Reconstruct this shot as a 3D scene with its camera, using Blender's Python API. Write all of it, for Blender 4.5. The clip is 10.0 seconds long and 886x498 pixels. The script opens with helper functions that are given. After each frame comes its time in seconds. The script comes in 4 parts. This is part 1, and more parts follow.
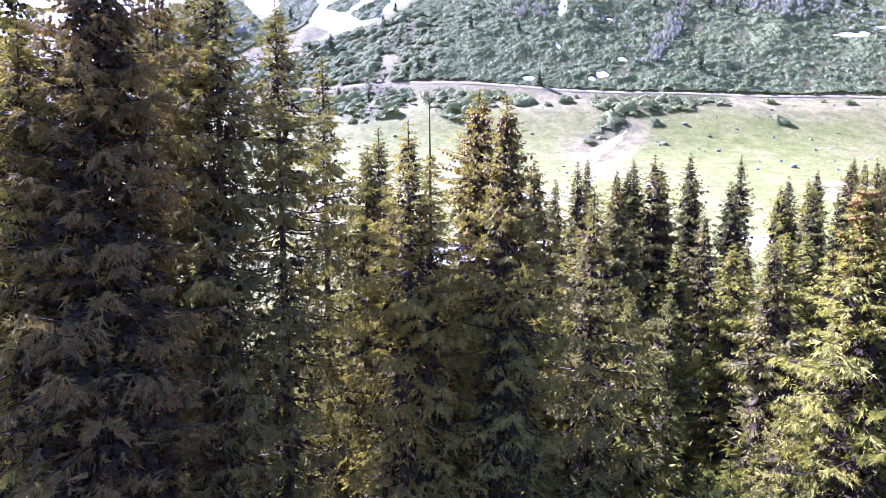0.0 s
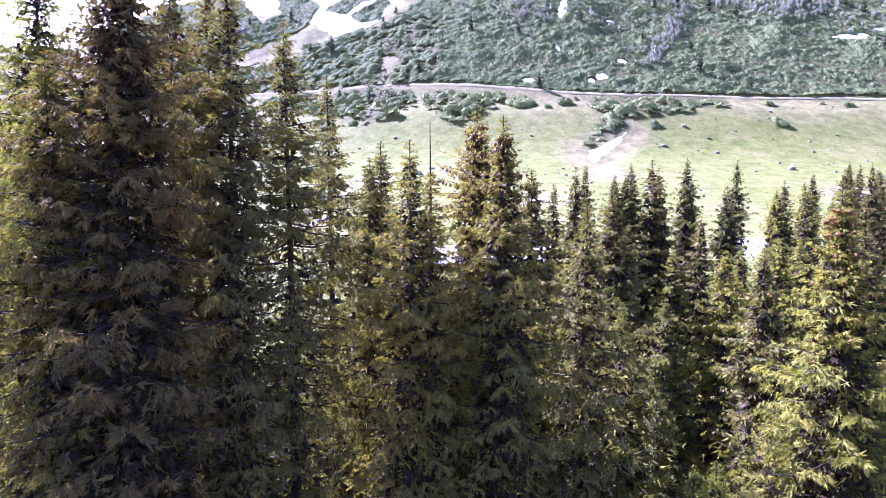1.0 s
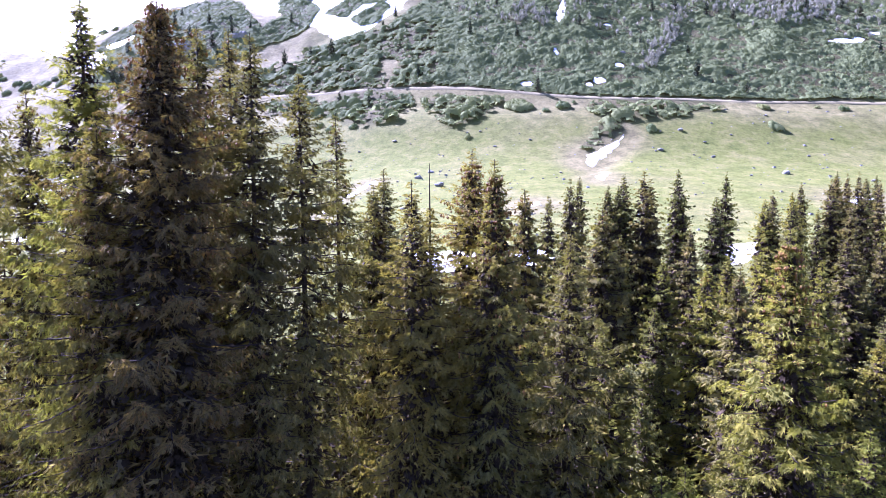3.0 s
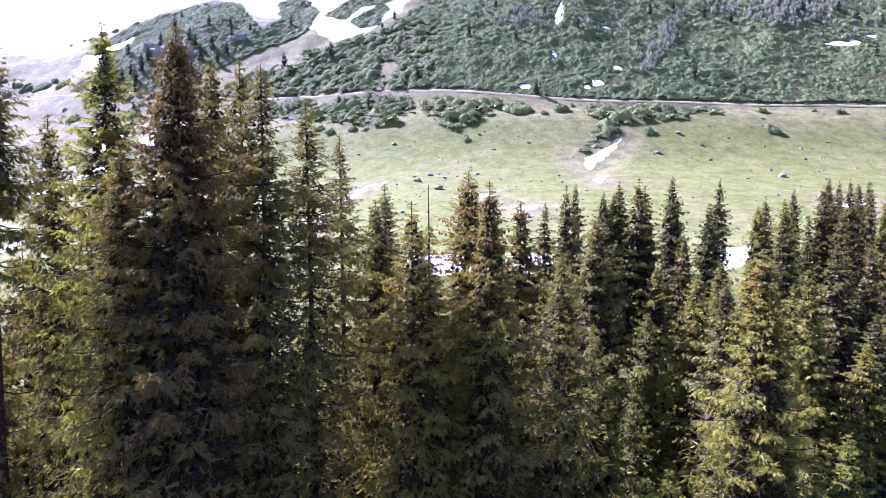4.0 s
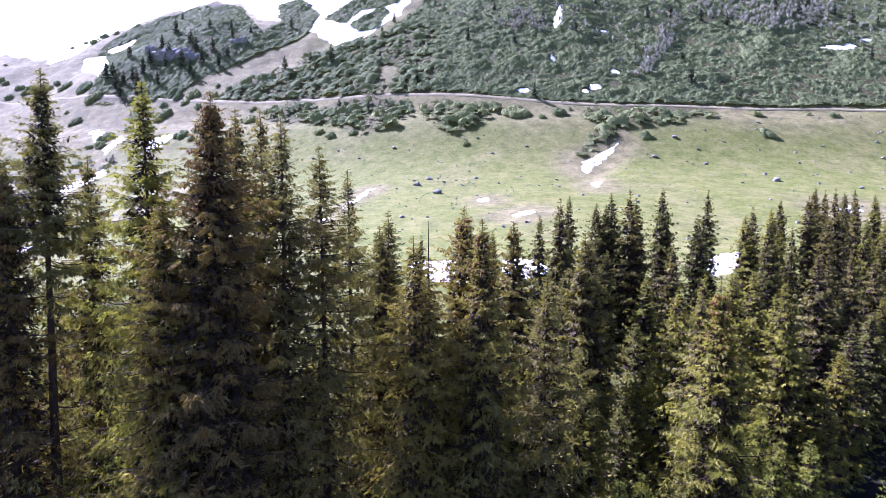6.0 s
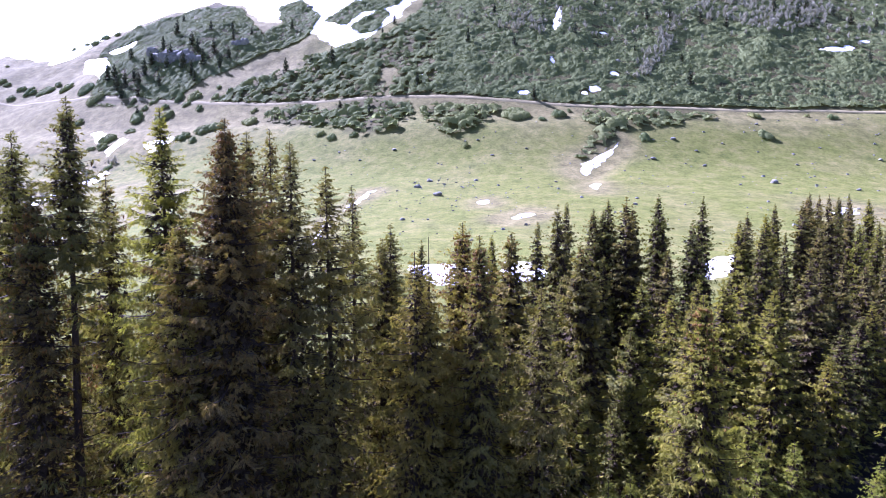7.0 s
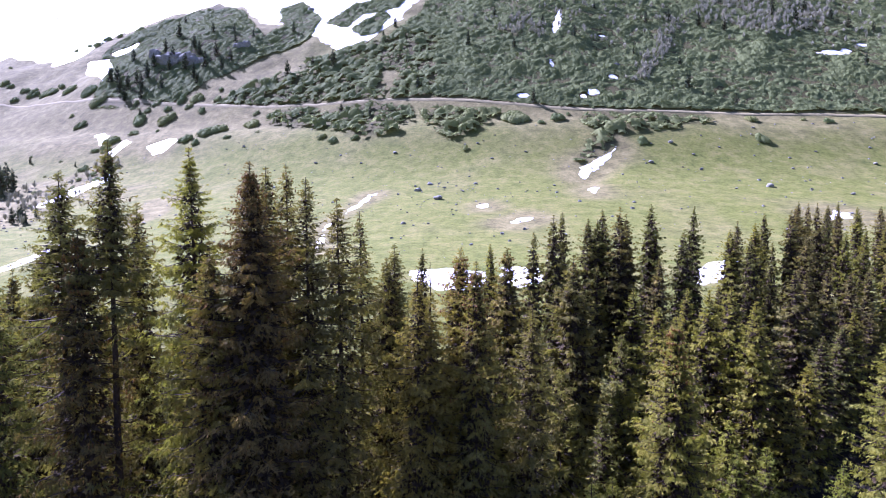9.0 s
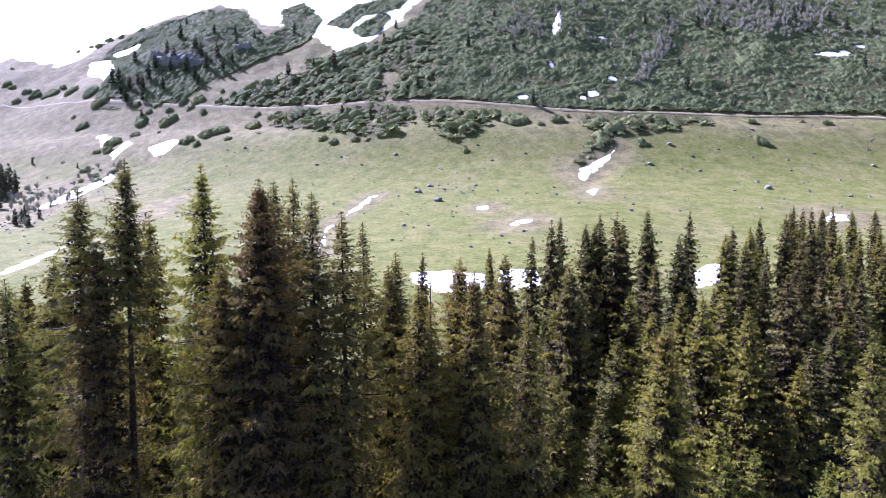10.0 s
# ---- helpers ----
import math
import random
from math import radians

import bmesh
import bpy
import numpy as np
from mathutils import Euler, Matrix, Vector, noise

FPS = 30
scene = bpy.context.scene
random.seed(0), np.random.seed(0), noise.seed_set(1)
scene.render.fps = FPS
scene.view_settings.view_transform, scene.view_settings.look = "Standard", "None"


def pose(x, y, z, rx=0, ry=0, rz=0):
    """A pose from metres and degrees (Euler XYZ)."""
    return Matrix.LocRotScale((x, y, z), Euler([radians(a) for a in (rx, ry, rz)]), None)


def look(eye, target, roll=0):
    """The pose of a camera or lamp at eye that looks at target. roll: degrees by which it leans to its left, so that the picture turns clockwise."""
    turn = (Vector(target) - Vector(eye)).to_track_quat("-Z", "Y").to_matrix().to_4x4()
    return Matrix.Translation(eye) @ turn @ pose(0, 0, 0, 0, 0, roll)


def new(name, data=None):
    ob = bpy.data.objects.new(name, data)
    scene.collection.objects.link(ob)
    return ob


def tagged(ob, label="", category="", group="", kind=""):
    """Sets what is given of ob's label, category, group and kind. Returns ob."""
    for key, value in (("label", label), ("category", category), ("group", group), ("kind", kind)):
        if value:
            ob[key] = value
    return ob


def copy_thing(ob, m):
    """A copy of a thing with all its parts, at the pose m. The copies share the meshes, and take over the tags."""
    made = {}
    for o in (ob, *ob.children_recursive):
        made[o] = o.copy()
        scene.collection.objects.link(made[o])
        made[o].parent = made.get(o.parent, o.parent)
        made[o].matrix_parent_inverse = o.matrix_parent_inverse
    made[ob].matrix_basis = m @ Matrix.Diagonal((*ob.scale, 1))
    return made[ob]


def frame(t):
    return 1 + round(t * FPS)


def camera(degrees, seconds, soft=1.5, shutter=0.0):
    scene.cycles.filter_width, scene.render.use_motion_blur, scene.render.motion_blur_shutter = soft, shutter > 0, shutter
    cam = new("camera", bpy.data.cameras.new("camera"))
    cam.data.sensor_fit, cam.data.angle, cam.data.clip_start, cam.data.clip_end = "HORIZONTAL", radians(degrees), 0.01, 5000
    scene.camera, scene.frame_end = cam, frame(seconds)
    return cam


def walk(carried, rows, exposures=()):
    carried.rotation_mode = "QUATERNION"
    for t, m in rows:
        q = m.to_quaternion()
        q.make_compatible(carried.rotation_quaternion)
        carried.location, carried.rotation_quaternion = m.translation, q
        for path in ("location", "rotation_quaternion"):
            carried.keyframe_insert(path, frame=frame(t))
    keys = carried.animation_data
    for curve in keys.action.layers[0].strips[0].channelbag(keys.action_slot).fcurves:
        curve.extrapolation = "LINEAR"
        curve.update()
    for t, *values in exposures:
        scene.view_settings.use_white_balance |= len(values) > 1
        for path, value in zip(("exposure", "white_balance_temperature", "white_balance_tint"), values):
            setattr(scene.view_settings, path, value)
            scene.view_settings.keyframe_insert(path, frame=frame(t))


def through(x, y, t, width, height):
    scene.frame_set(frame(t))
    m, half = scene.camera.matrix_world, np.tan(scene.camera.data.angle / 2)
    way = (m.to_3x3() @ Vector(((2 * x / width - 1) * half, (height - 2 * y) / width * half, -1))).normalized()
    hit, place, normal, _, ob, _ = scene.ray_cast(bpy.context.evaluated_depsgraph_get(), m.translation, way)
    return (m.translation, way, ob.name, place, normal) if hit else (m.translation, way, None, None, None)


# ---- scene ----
cam = camera(73.5, 10.0, soft=0.6)
METRES, EYE, TILT, LEAN, TURN = 14.0, 12.0, -3.0, 0.0, 0.0
ROWS = [
    (0.0, 0.0, 0.0, 0.0, 0.0, 0.0, -0.0),
    (0.5, 0.0006, -0.0314, 0.0129, 0.0, 0.03, -0.0),
    (1.0, 0.0009, -0.0655, 0.0269, 0.02, 0.05, 0.01),
    (1.5, 0.0019, -0.1016, 0.0429, 0.02, 0.04, -0.02),
    (2.0, 0.0019, -0.1397, 0.0598, -0.0, 0.05, -0.03),
    (2.5, 0.0028, -0.1804, 0.077, -0.02, 0.03, -0.03),
    (4.0, 0.0062, -0.3192, 0.1362, -0.14, 0.1, -0.03),
    (4.5, 0.0067, -0.3685, 0.1579, -0.18, 0.09, -0.03),
    (5.0, 0.0072, -0.4181, 0.1799, -0.2, 0.09, -0.02),
    (5.5, 0.0083, -0.4684, 0.202, -0.21, 0.06, -0.03),
    (7.0, 0.0115, -0.6232, 0.2697, -0.17, 0.0, -0.01),
    (7.5, 0.0121, -0.6732, 0.2918, -0.17, -0.02, -0.01),
    (8.0, 0.0126, -0.7226, 0.3137, -0.17, -0.06, -0.04),
    (8.5, 0.0121, -0.7713, 0.3351, -0.17, -0.09, -0.06),
    (9.0, 0.0108, -0.8206, 0.3568, -0.16, -0.11, -0.07),
    (9.5, 0.0116, -0.87, 0.3783, -0.16, -0.11, -0.09),
    (10.0, 0.0124, -0.9171, 0.3981, -0.14, -0.15, -0.1),
]
EXPOSURES = [(0.0, 3.08, 4660, 58), (1.0, 2.93, 4680, 57), (2.5, 2.7, 4710, 55), (5.5, 2.33, 4770, 52), (8.5, 2.08, 4830, 50), (10.0, 1.96, 4860, 50)]
walk(cam, [(t, pose(0, 0, EYE, TILT, LEAN, TURN) @ pose(METRES * x, METRES * y, METRES * z, 90 + pitch, roll, yaw)) for t, x, y, z, yaw, pitch, roll in ROWS], EXPOSURES)

# ---- light: high spring sun from the west, beyond the trees ----
SUN_WAY = Vector((-0.57, 0.44, 0.71)).normalized()
world = bpy.data.worlds.new("world")
scene.world = world
world.use_nodes = True
sky = world.node_tree.nodes.new("ShaderNodeTexSky")
sky.sky_type, sky.sun_disc = "NISHITA", False
sky.sun_elevation, sky.sun_rotation = math.asin(SUN_WAY.z), math.atan2(SUN_WAY.x, SUN_WAY.y)
sky.altitude, sky.dust_density = 1600, 1.5
world.node_tree.nodes["Background"].inputs["Strength"].default_value = 0.042
world.node_tree.links.new(sky.outputs["Color"], world.node_tree.nodes["Background"].inputs["Color"])
sun = new("sun", bpy.data.lights.new("sun", "SUN"))
sun.data.energy, sun.data.angle, sun.data.color = 5.0, radians(0.53), (1.0, 0.96, 0.9)
sun.matrix_world = look(SUN_WAY * 400, (0, 0, 0))

# ---- materials ----
def material(name, rough=0.8, spec=0.3):
    m = bpy.data.materials.new(name)
    m.use_nodes = True
    b = m.node_tree.nodes["Principled BSDF"]
    b.inputs["Roughness"].default_value, b.inputs["Specular IOR Level"].default_value = rough, spec
    return m, m.node_tree.nodes, m.node_tree.links, b


def noise_node(nodes, links, scale, detail=4, rough=0.6):
    """Noise in metres of the world."""
    geo, n = nodes.new("ShaderNodeNewGeometry"), nodes.new("ShaderNodeTexNoise")
    n.inputs["Scale"].default_value, n.inputs["Detail"].default_value, n.inputs["Roughness"].default_value = scale, detail, rough
    links.new(geo.outputs["Position"], n.inputs["Vector"])
    return n.outputs["Fac"]


def ramp(nodes, links, fac, stops):
    r = nodes.new("ShaderNodeValToRGB")
    el = r.color_ramp.elements
    while len(el) < len(stops):
        el.new(0.5)
    for e, (p, c) in zip(el, stops):
        e.position, e.color = p, (*c, 1)
    links.new(fac, r.inputs["Fac"])
    return r.outputs["Color"]


def mixed(nodes, links, fac, a, b, how="MIX"):
    m = nodes.new("ShaderNodeMix")
    m.data_type, m.blend_type = "RGBA", how
    for slot, v in ((0, fac), (6, a), (7, b)):
        if isinstance(v, (int, float)):
            m.inputs[slot].default_value = v
        elif isinstance(v, tuple):
            m.inputs[slot].default_value = (*v, 1)
        else:
            links.new(v, m.inputs[slot])
    return m.outputs[2]


def bump(nodes, links, b, height, strength=0.4, distance=0.1):
    n = nodes.new("ShaderNodeBump")
    n.inputs["Strength"].default_value, n.inputs["Distance"].default_value = strength, distance
    links.new(height, n.inputs["Height"])
    links.new(n.outputs["Normal"], b.inputs["Normal"])


def needle_material(name, stops, glow=0.3, through=(0.22, 0.26, 0.03), patchy=0.9, tint=(1.22, 1.12, 0.80)):
    """Needled twigs: each twig has its own green, and lets some sunlight through."""
    m, nodes, links, b = material(name, 0.8, 0.08)
    geo, info = nodes.new("ShaderNodeNewGeometry"), nodes.new("ShaderNodeObjectInfo")
    twig = ramp(nodes, links, geo.outputs["Random Per Island"], stops)
    tree = ramp(nodes, links, info.outputs["Random"], ((0.0, (0.82, 0.89, 0.82)), (0.5, (1.02, 1, 0.95)), (1.0, (1.14, 1.05, 0.86))))
    colour = mixed(nodes, links, 1.0, twig, tree, "MULTIPLY")
    patch = noise_node(nodes, links, patchy, 3)
    warm = mixed(nodes, links, 1.0, colour, tint, "MULTIPLY")
    colour = mixed(nodes, links, ramp(nodes, links, patch, ((0.42, (0, 0, 0)), (0.62, (1, 1, 1)))), colour, warm)
    links.new(colour, b.inputs["Base Color"])
    t, mix = nodes.new("ShaderNodeBsdfTranslucent"), nodes.new("ShaderNodeMixShader")
    links.new(mixed(nodes, links, 0.6, colour, through), t.inputs["Color"])
    mix.inputs[0].default_value = glow
    links.new(b.outputs[0], mix.inputs[1])
    links.new(t.outputs[0], mix.inputs[2])
    links.new(mix.outputs[0], nodes["Material Output"].inputs["Surface"])
    return m


NEEDLES = needle_material("spruce_needles", ((0.0, (0.092, 0.082, 0.034)), (0.5, (0.156, 0.137, 0.050)), (1.0, (0.240, 0.200, 0.058))), 0.22, (0.42, 0.40, 0.03))
NEEDLES_DEEP = needle_material("deep_green_spruce_needles", ((0.0, (0.086, 0.088, 0.033)), (0.5, (0.142, 0.137, 0.040)), (1.0, (0.212, 0.192, 0.046))), 0.28, (0.33, 0.34, 0.04))
NEEDLES_RUSTY = needle_material("rust_tinged_spruce_needles", ((0.0, (0.076, 0.060, 0.032)), (0.45, (0.138, 0.108, 0.046)), (0.8, (0.205, 0.155, 0.050)), (1.0, (0.20, 0.110, 0.042))), 0.19, (0.42, 0.33, 0.03))
NEEDLES_YOUNG = needle_material("bright_young_needles", ((0.0, (0.135, 0.152, 0.030)), (0.5, (0.205, 0.216, 0.042)), (1.0, (0.28, 0.275, 0.055))), 0.38, (0.46, 0.50, 0.04))
# needles for trees the sun turns golden: its yellow is in the base colour
NEEDLES_SUN_YELLOW = needle_material("sun_yellow_spruce_needles", ((0.0, (0.118, 0.106, 0.036)), (0.5, (0.192, 0.168, 0.050)), (1.0, (0.275, 0.225, 0.058))), 0.28, (0.48, 0.44, 0.03))
# brighter copy of the needles, with sunlit yellow-green put into the colour
NEEDLES_SUNLIT = needle_material("sunlit_spruce_needles", ((0.0, (0.115, 0.122, 0.030)), (0.5, (0.188, 0.182, 0.040)), (1.0, (0.265, 0.240, 0.048))), 0.32, (0.46, 0.46, 0.03))
# paler than pine needles are: the mountain's haze is put into this colour
NEEDLES_PINE_HAZY = needle_material("hazy_dwarf_pine_needles", ((0.0, (0.170, 0.212, 0.094)), (0.5, (0.244, 0.280, 0.120)), (1.0, (0.316, 0.344, 0.144))), 0.5, (0.26, 0.29, 0.11), 0.11, (0.90, 0.92, 0.94))
NEEDLES_DARK = needle_material("mountain_spruce_needles", ((0.0, (0.040, 0.056, 0.040)), (0.5, (0.062, 0.080, 0.052)), (1.0, (0.095, 0.11, 0.065))), 0.1, (0.10, 0.12, 0.05))


def bark_material(name, dark, light):
    m, nodes, links, b = material(name, 0.9, 0.2)
    f = noise_node(nodes, links, 9, 6, 0.7)
    links.new(ramp(nodes, links, f, ((0.3, dark), (0.7, light))), b.inputs["Base Color"])
    bump(nodes, links, b, f, 0.8, 0.03)
    return m


BARK = bark_material("spruce_bark", (0.030, 0.020, 0.012), (0.080, 0.056, 0.036))
# dead twigs that also give the crown's inner shade its dark brown
DEAD_SHADE_TWIGS = bark_material("shading_dead_twigs", (0.032, 0.021, 0.010), (0.068, 0.046, 0.022))
TWIG_GREY = bark_material("bare_twigs", (0.27, 0.26, 0.18), (0.44, 0.42, 0.30))


def cone_material():
    m, nodes, links, b = material("spruce_cones", 0.7, 0.3)
    geo = nodes.new("ShaderNodeNewGeometry")
    links.new(ramp(nodes, links, geo.outputs["Random Per Island"], ((0.0, (0.12, 0.056, 0.010)), (0.6, (0.23, 0.118, 0.016)), (1.0, (0.34, 0.195, 0.024)))), b.inputs["Base Color"])
    return m


CONES = cone_material()


def ground_material():
    m, nodes, links, b = material("mountain_meadow", 0.95, 0.1)
    fine, mid, wide = noise_node(nodes, links, 2.6, 5, 0.75), noise_node(nodes, links, 0.22, 5, 0.65), noise_node(nodes, links, 0.035, 4, 0.6)
    soil, litter_shade = nodes.new("ShaderNodeAttribute"), nodes.new("ShaderNodeAttribute")
    soil.attribute_name, litter_shade.attribute_name = "dry", "litter_shade"
    green = ramp(nodes, links, mid, ((0.3, (0.088, 0.104, 0.020)), (0.5, (0.132, 0.139, 0.031)), (0.68, (0.176, 0.165, 0.052))))
    straw = ramp(nodes, links, mid, ((0.3, (0.106, 0.095, 0.040)), (0.5, (0.160, 0.142, 0.057)), (0.7, (0.236, 0.207, 0.090))))
    add = nodes.new("ShaderNodeMath")
    add.operation = "MULTIPLY_ADD"
    links.new(wide, add.inputs[0])
    add.inputs[1].default_value = 0.9
    links.new(soil.outputs["Fac"], add.inputs[2])
    dry = ramp(nodes, links, add.outputs[0], ((0.5, (0, 0, 0)), (1.05, (1, 1, 1))))
    colour = mixed(nodes, links, dry, green, straw)
    speck = ramp(nodes, links, fine, ((0.28, (0.62, 0.62, 0.58)), (0.5, (1, 1, 1)), (0.75, (1.3, 1.27, 1.2))))
    colour = mixed(nodes, links, 1.0, colour, speck, "MULTIPLY")
    tuft = noise_node(nodes, links, 0.9, 4, 0.7)
    colour = mixed(nodes, links, 1.0, colour, ramp(nodes, links, tuft, ((0.33, (0.70, 0.72, 0.68)), (0.48, (1, 1, 1)), (0.66, (1.16, 1.13, 1.1)))), "MULTIPLY")
    # near-black litter: shade under spruces and dwarf pine put into its colour
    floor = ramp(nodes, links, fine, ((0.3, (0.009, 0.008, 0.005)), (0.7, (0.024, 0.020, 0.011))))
    colour = mixed(nodes, links, litter_shade.outputs["Fac"], colour, floor)
    links.new(colour, b.inputs["Base Color"])
    bump(nodes, links, b, fine, 0.7, 0.25)
    return m


def snow_material():
    m, nodes, links, b = material("old_snow", 0.55, 0.4)
    f, g = noise_node(nodes, links, 0.5, 6, 0.7), noise_node(nodes, links, 0.09, 4)
    dirt = ramp(nodes, links, f, ((0.32, (0.62, 0.55, 0.49)), (0.5, (0.84, 0.83, 0.82))))
    links.new(mixed(nodes, links, ramp(nodes, links, g, ((0.4, (0, 0, 0)), (0.65, (0.8, 0.8, 0.8)))), (0.88, 0.87, 0.865), dirt), b.inputs["Base Color"])
    bump(nodes, links, b, f, 0.5, 0.3)
    return m


def rock_material():
    m, nodes, links, b = material("grey_rock", 0.9, 0.2)
    f, g = noise_node(nodes, links, 1.2, 8, 0.7), noise_node(nodes, links, 0.3, 3)
    c = ramp(nodes, links, f, ((0.3, (0.12, 0.115, 0.098)), (0.55, (0.25, 0.24, 0.205)), (0.75, (0.38, 0.365, 0.31))))
    links.new(c, b.inputs["Base Color"])
    bump(nodes, links, b, f, 1.0, 0.25)
    return m


def track_material():
    m, nodes, links, b = material("gravel_track", 0.95, 0.15)
    f = noise_node(nodes, links, 1.7, 6, 0.7)
    links.new(ramp(nodes, links, f, ((0.3, (0.17, 0.146, 0.072)), (0.7, (0.27, 0.236, 0.12)))), b.inputs["Base Color"])
    bump(nodes, links, b, f, 0.6, 0.1)
    return m


GROUND, SNOW, ROCK, GRAVEL = ground_material(), snow_material(), rock_material(), track_material()


# ---- mesh helpers ----
def mesh_of(name, verts, faces, mat=None, smooth=False):
    """A mesh from vertex and face arrays; all faces have the same number of corners."""
    verts, faces = np.asarray(verts, np.float32), np.asarray(faces, np.int32)
    me = bpy.data.meshes.new(name)
    n, k = faces.shape
    me.vertices.add(len(verts))
    me.vertices.foreach_set("co", verts.ravel())
    me.loops.add(n * k)
    me.loops.foreach_set("vertex_index", faces.ravel())
    me.polygons.add(n)
    me.polygons.foreach_set("loop_start", np.arange(0, n * k, k, dtype=np.int32))
    me.polygons.foreach_set("use_smooth", np.full(n, smooth))
    if mat:
        me.materials.append(mat)
    me.update(calc_edges=True)
    return me


def part(name, me, parent, label=""):
    ob = new(name, me)
    ob.parent = parent
    return tagged(ob, label) if label else ob


def inside(poly, x, y):
    """Which points of the plan lie in an outline."""
    x, y = np.asarray(x, float), np.asarray(y, float)
    res = np.zeros(x.shape, bool)
    for (ax, ay), (bx, by) in zip(poly, poly[1:] + poly[:1]):
        cross = (ay > y) != (by > y)
        res ^= cross & (x < (bx - ax) * (y - ay) / (by - ay + 1e-9) + ax)
    return res


def depth_in(poly, x, y, closed=True):
    """Metres from an outline's edge: positive inside."""
    x, y = np.asarray(x, float), np.asarray(y, float)
    best = np.full(x.shape, 1e9)
    for (ax, ay), (bx, by) in zip(poly, poly[1:] + poly[:1] if closed else poly[1:]):
        dx, dy = bx - ax, by - ay
        t = np.clip(((x - ax) * dx + (y - ay) * dy) / (dx * dx + dy * dy + 1e-9), 0, 1)
        best = np.minimum(best, np.hypot(x - ax - t * dx, y - ay - t * dy))
    return np.where(inside(poly, x, y), best, -best) if closed else best


# ---- the lie of the land ----
def vnoise(x, y, seed=0):
    """Smooth value noise in the plan, -1 to 1."""
    x, y = np.asarray(x, float), np.asarray(y, float)
    i, j = np.floor(x), np.floor(y)
    u, v = x - i, y - j
    u, v = u * u * (3 - 2 * u), v * v * (3 - 2 * v)

    def corner(a, b):
        s = np.sin(a * 127.1 + b * 311.7 + seed * 74.7) * 43758.5453
        return s - np.floor(s)

    low = corner(i, j) * (1 - u) + corner(i + 1, j) * u
    high = corner(i, j + 1) * (1 - u) + corner(i + 1, j + 1) * u
    return 2 * (low * (1 - v) + high * v) - 1


def fbm(x, y, size, seed=0, octaves=3):
    total, weight = 0, 1
    for k in range(octaves):
        total = total + weight * vnoise(x / size * 2 ** k, y / size * 2 ** k, seed + k)
        weight *= 0.5
    return total / 1.75


# valley profile from the forest's edge over the meadow to the mountain side: distance and height
PROFILE_U = (-4000, -300, 8, 35, 55, 66, 77, 88, 130, 178, 200, 214, 232, 239, 244, 270, 340, 600, 1300, 4000)
PROFILE_Z = (-40, -20, -4.5, -8, -6, -1, 4, 6.5, 13, 25, 32.5, 40, 53.5, 58, 59, 81, 138, 340, 640, 900)


def along(x, y):
    """Distance up the valley side: its foot lies farther off towards the west."""
    return np.asarray(y, float) - 0.3 * 20 * np.log1p(np.exp(-np.clip(np.asarray(x, float), -3000, 800) / 20))


def ground(x, y):
    x, y = np.asarray(x, float), np.asarray(y, float)
    u = along(x, y)
    z = np.interp(u, PROFILE_U, PROFILE_Z)
    z = 0.25 * np.interp(u - 6, PROFILE_U, PROFILE_Z) + 0.5 * z + 0.25 * np.interp(u + 6, PROFILE_U, PROFILE_Z)
    steep = np.clip((u - 246) / 40, 0, 1)
    grass = np.clip((u - 70) / 40, 0, 1) * (1 - steep)
    z = z + grass * 0.9 * fbm(x, y, 34, 3) + steep * (5 * fbm(x, y, 60, 7) + 1.5 * fbm(x, y, 14, 9))
    # wooded knoll of the west side, the snow gully east of it, and the streamlet on the meadow
    z = z + 16 * np.exp(-(((x + 150) / 55) ** 2 + ((y - 352) / 30) ** 2))
    z = z - 1.0 * np.exp(-((x - 56 - 0.55 * (y - 200)) / 5) ** 2 - ((y - 200) / 18) ** 2)
    return z


# places in the plan: outlines of snow, thickets and bare shrubs; bushes (x, y, width), boulders, young spruces (x, y, height)
S1 = ((47, 196), (50, 207), (59, 213), (68, 221), (68, 219), (61, 210), (55, 203), (50, 195))
S1b = ((48, 183), (51, 186), (50, 179), (48, 175))
S2 = ((11, 164), (14, 166), (14, 161), (11, 159))
S3 = ((18, 143), (24, 149), (25, 146), (19, 141))
S4 = ((-29, 123), (-32, 149), (-28, 166), (-24, 187), (-21, 187), (-23, 177), (-28, 160), (-30, 147), (-27, 120))
S5 = ((-95, 114), (-98, 130), (-103, 154), (-98, 147), (-91, 121), (-92, 111))
S6 = ((-148, 205), (-153, 235), (-146, 251), (-142, 248), (-144, 225), (-143, 201))
S7 = ((-138, 269), (-128, 271), (-123, 269), (-126, 261), (-130, 260))
S8 = ((-177, 294), (-171, 294), (-164, 284), (-165, 279))
S8b = ((-157, 271), (-154, 281), (-149, 276), (-153, 266))
S9 = ((-6, 101), (0, 105), (5, 103), (9, 99), (8, 90), (4, 86), (-1, 85), (-5, 90))
S9b = ((11, 102), (18, 99), (18, 91), (13, 88), (11, 95))
S10 = ((45, 93), (52, 103), (59, 106), (54, 97), (47, 90), (44, 88))
S11 = ((105, 151), (111, 156), (114, 154), (111, 148), (105, 148))
S12 = ((186, 293), (196, 296), (208, 298), (211, 296), (204, 293), (194, 291))
S13 = ((59, 311), (67, 338), (70, 338), (63, 312), (60, 308))
S14 = ((-223, 395), (-205, 401), (-205, 393), (-217, 390))
S15 = ((-225, 370), (-233, 389), (-220, 388), (-201, 358), (-200, 345))
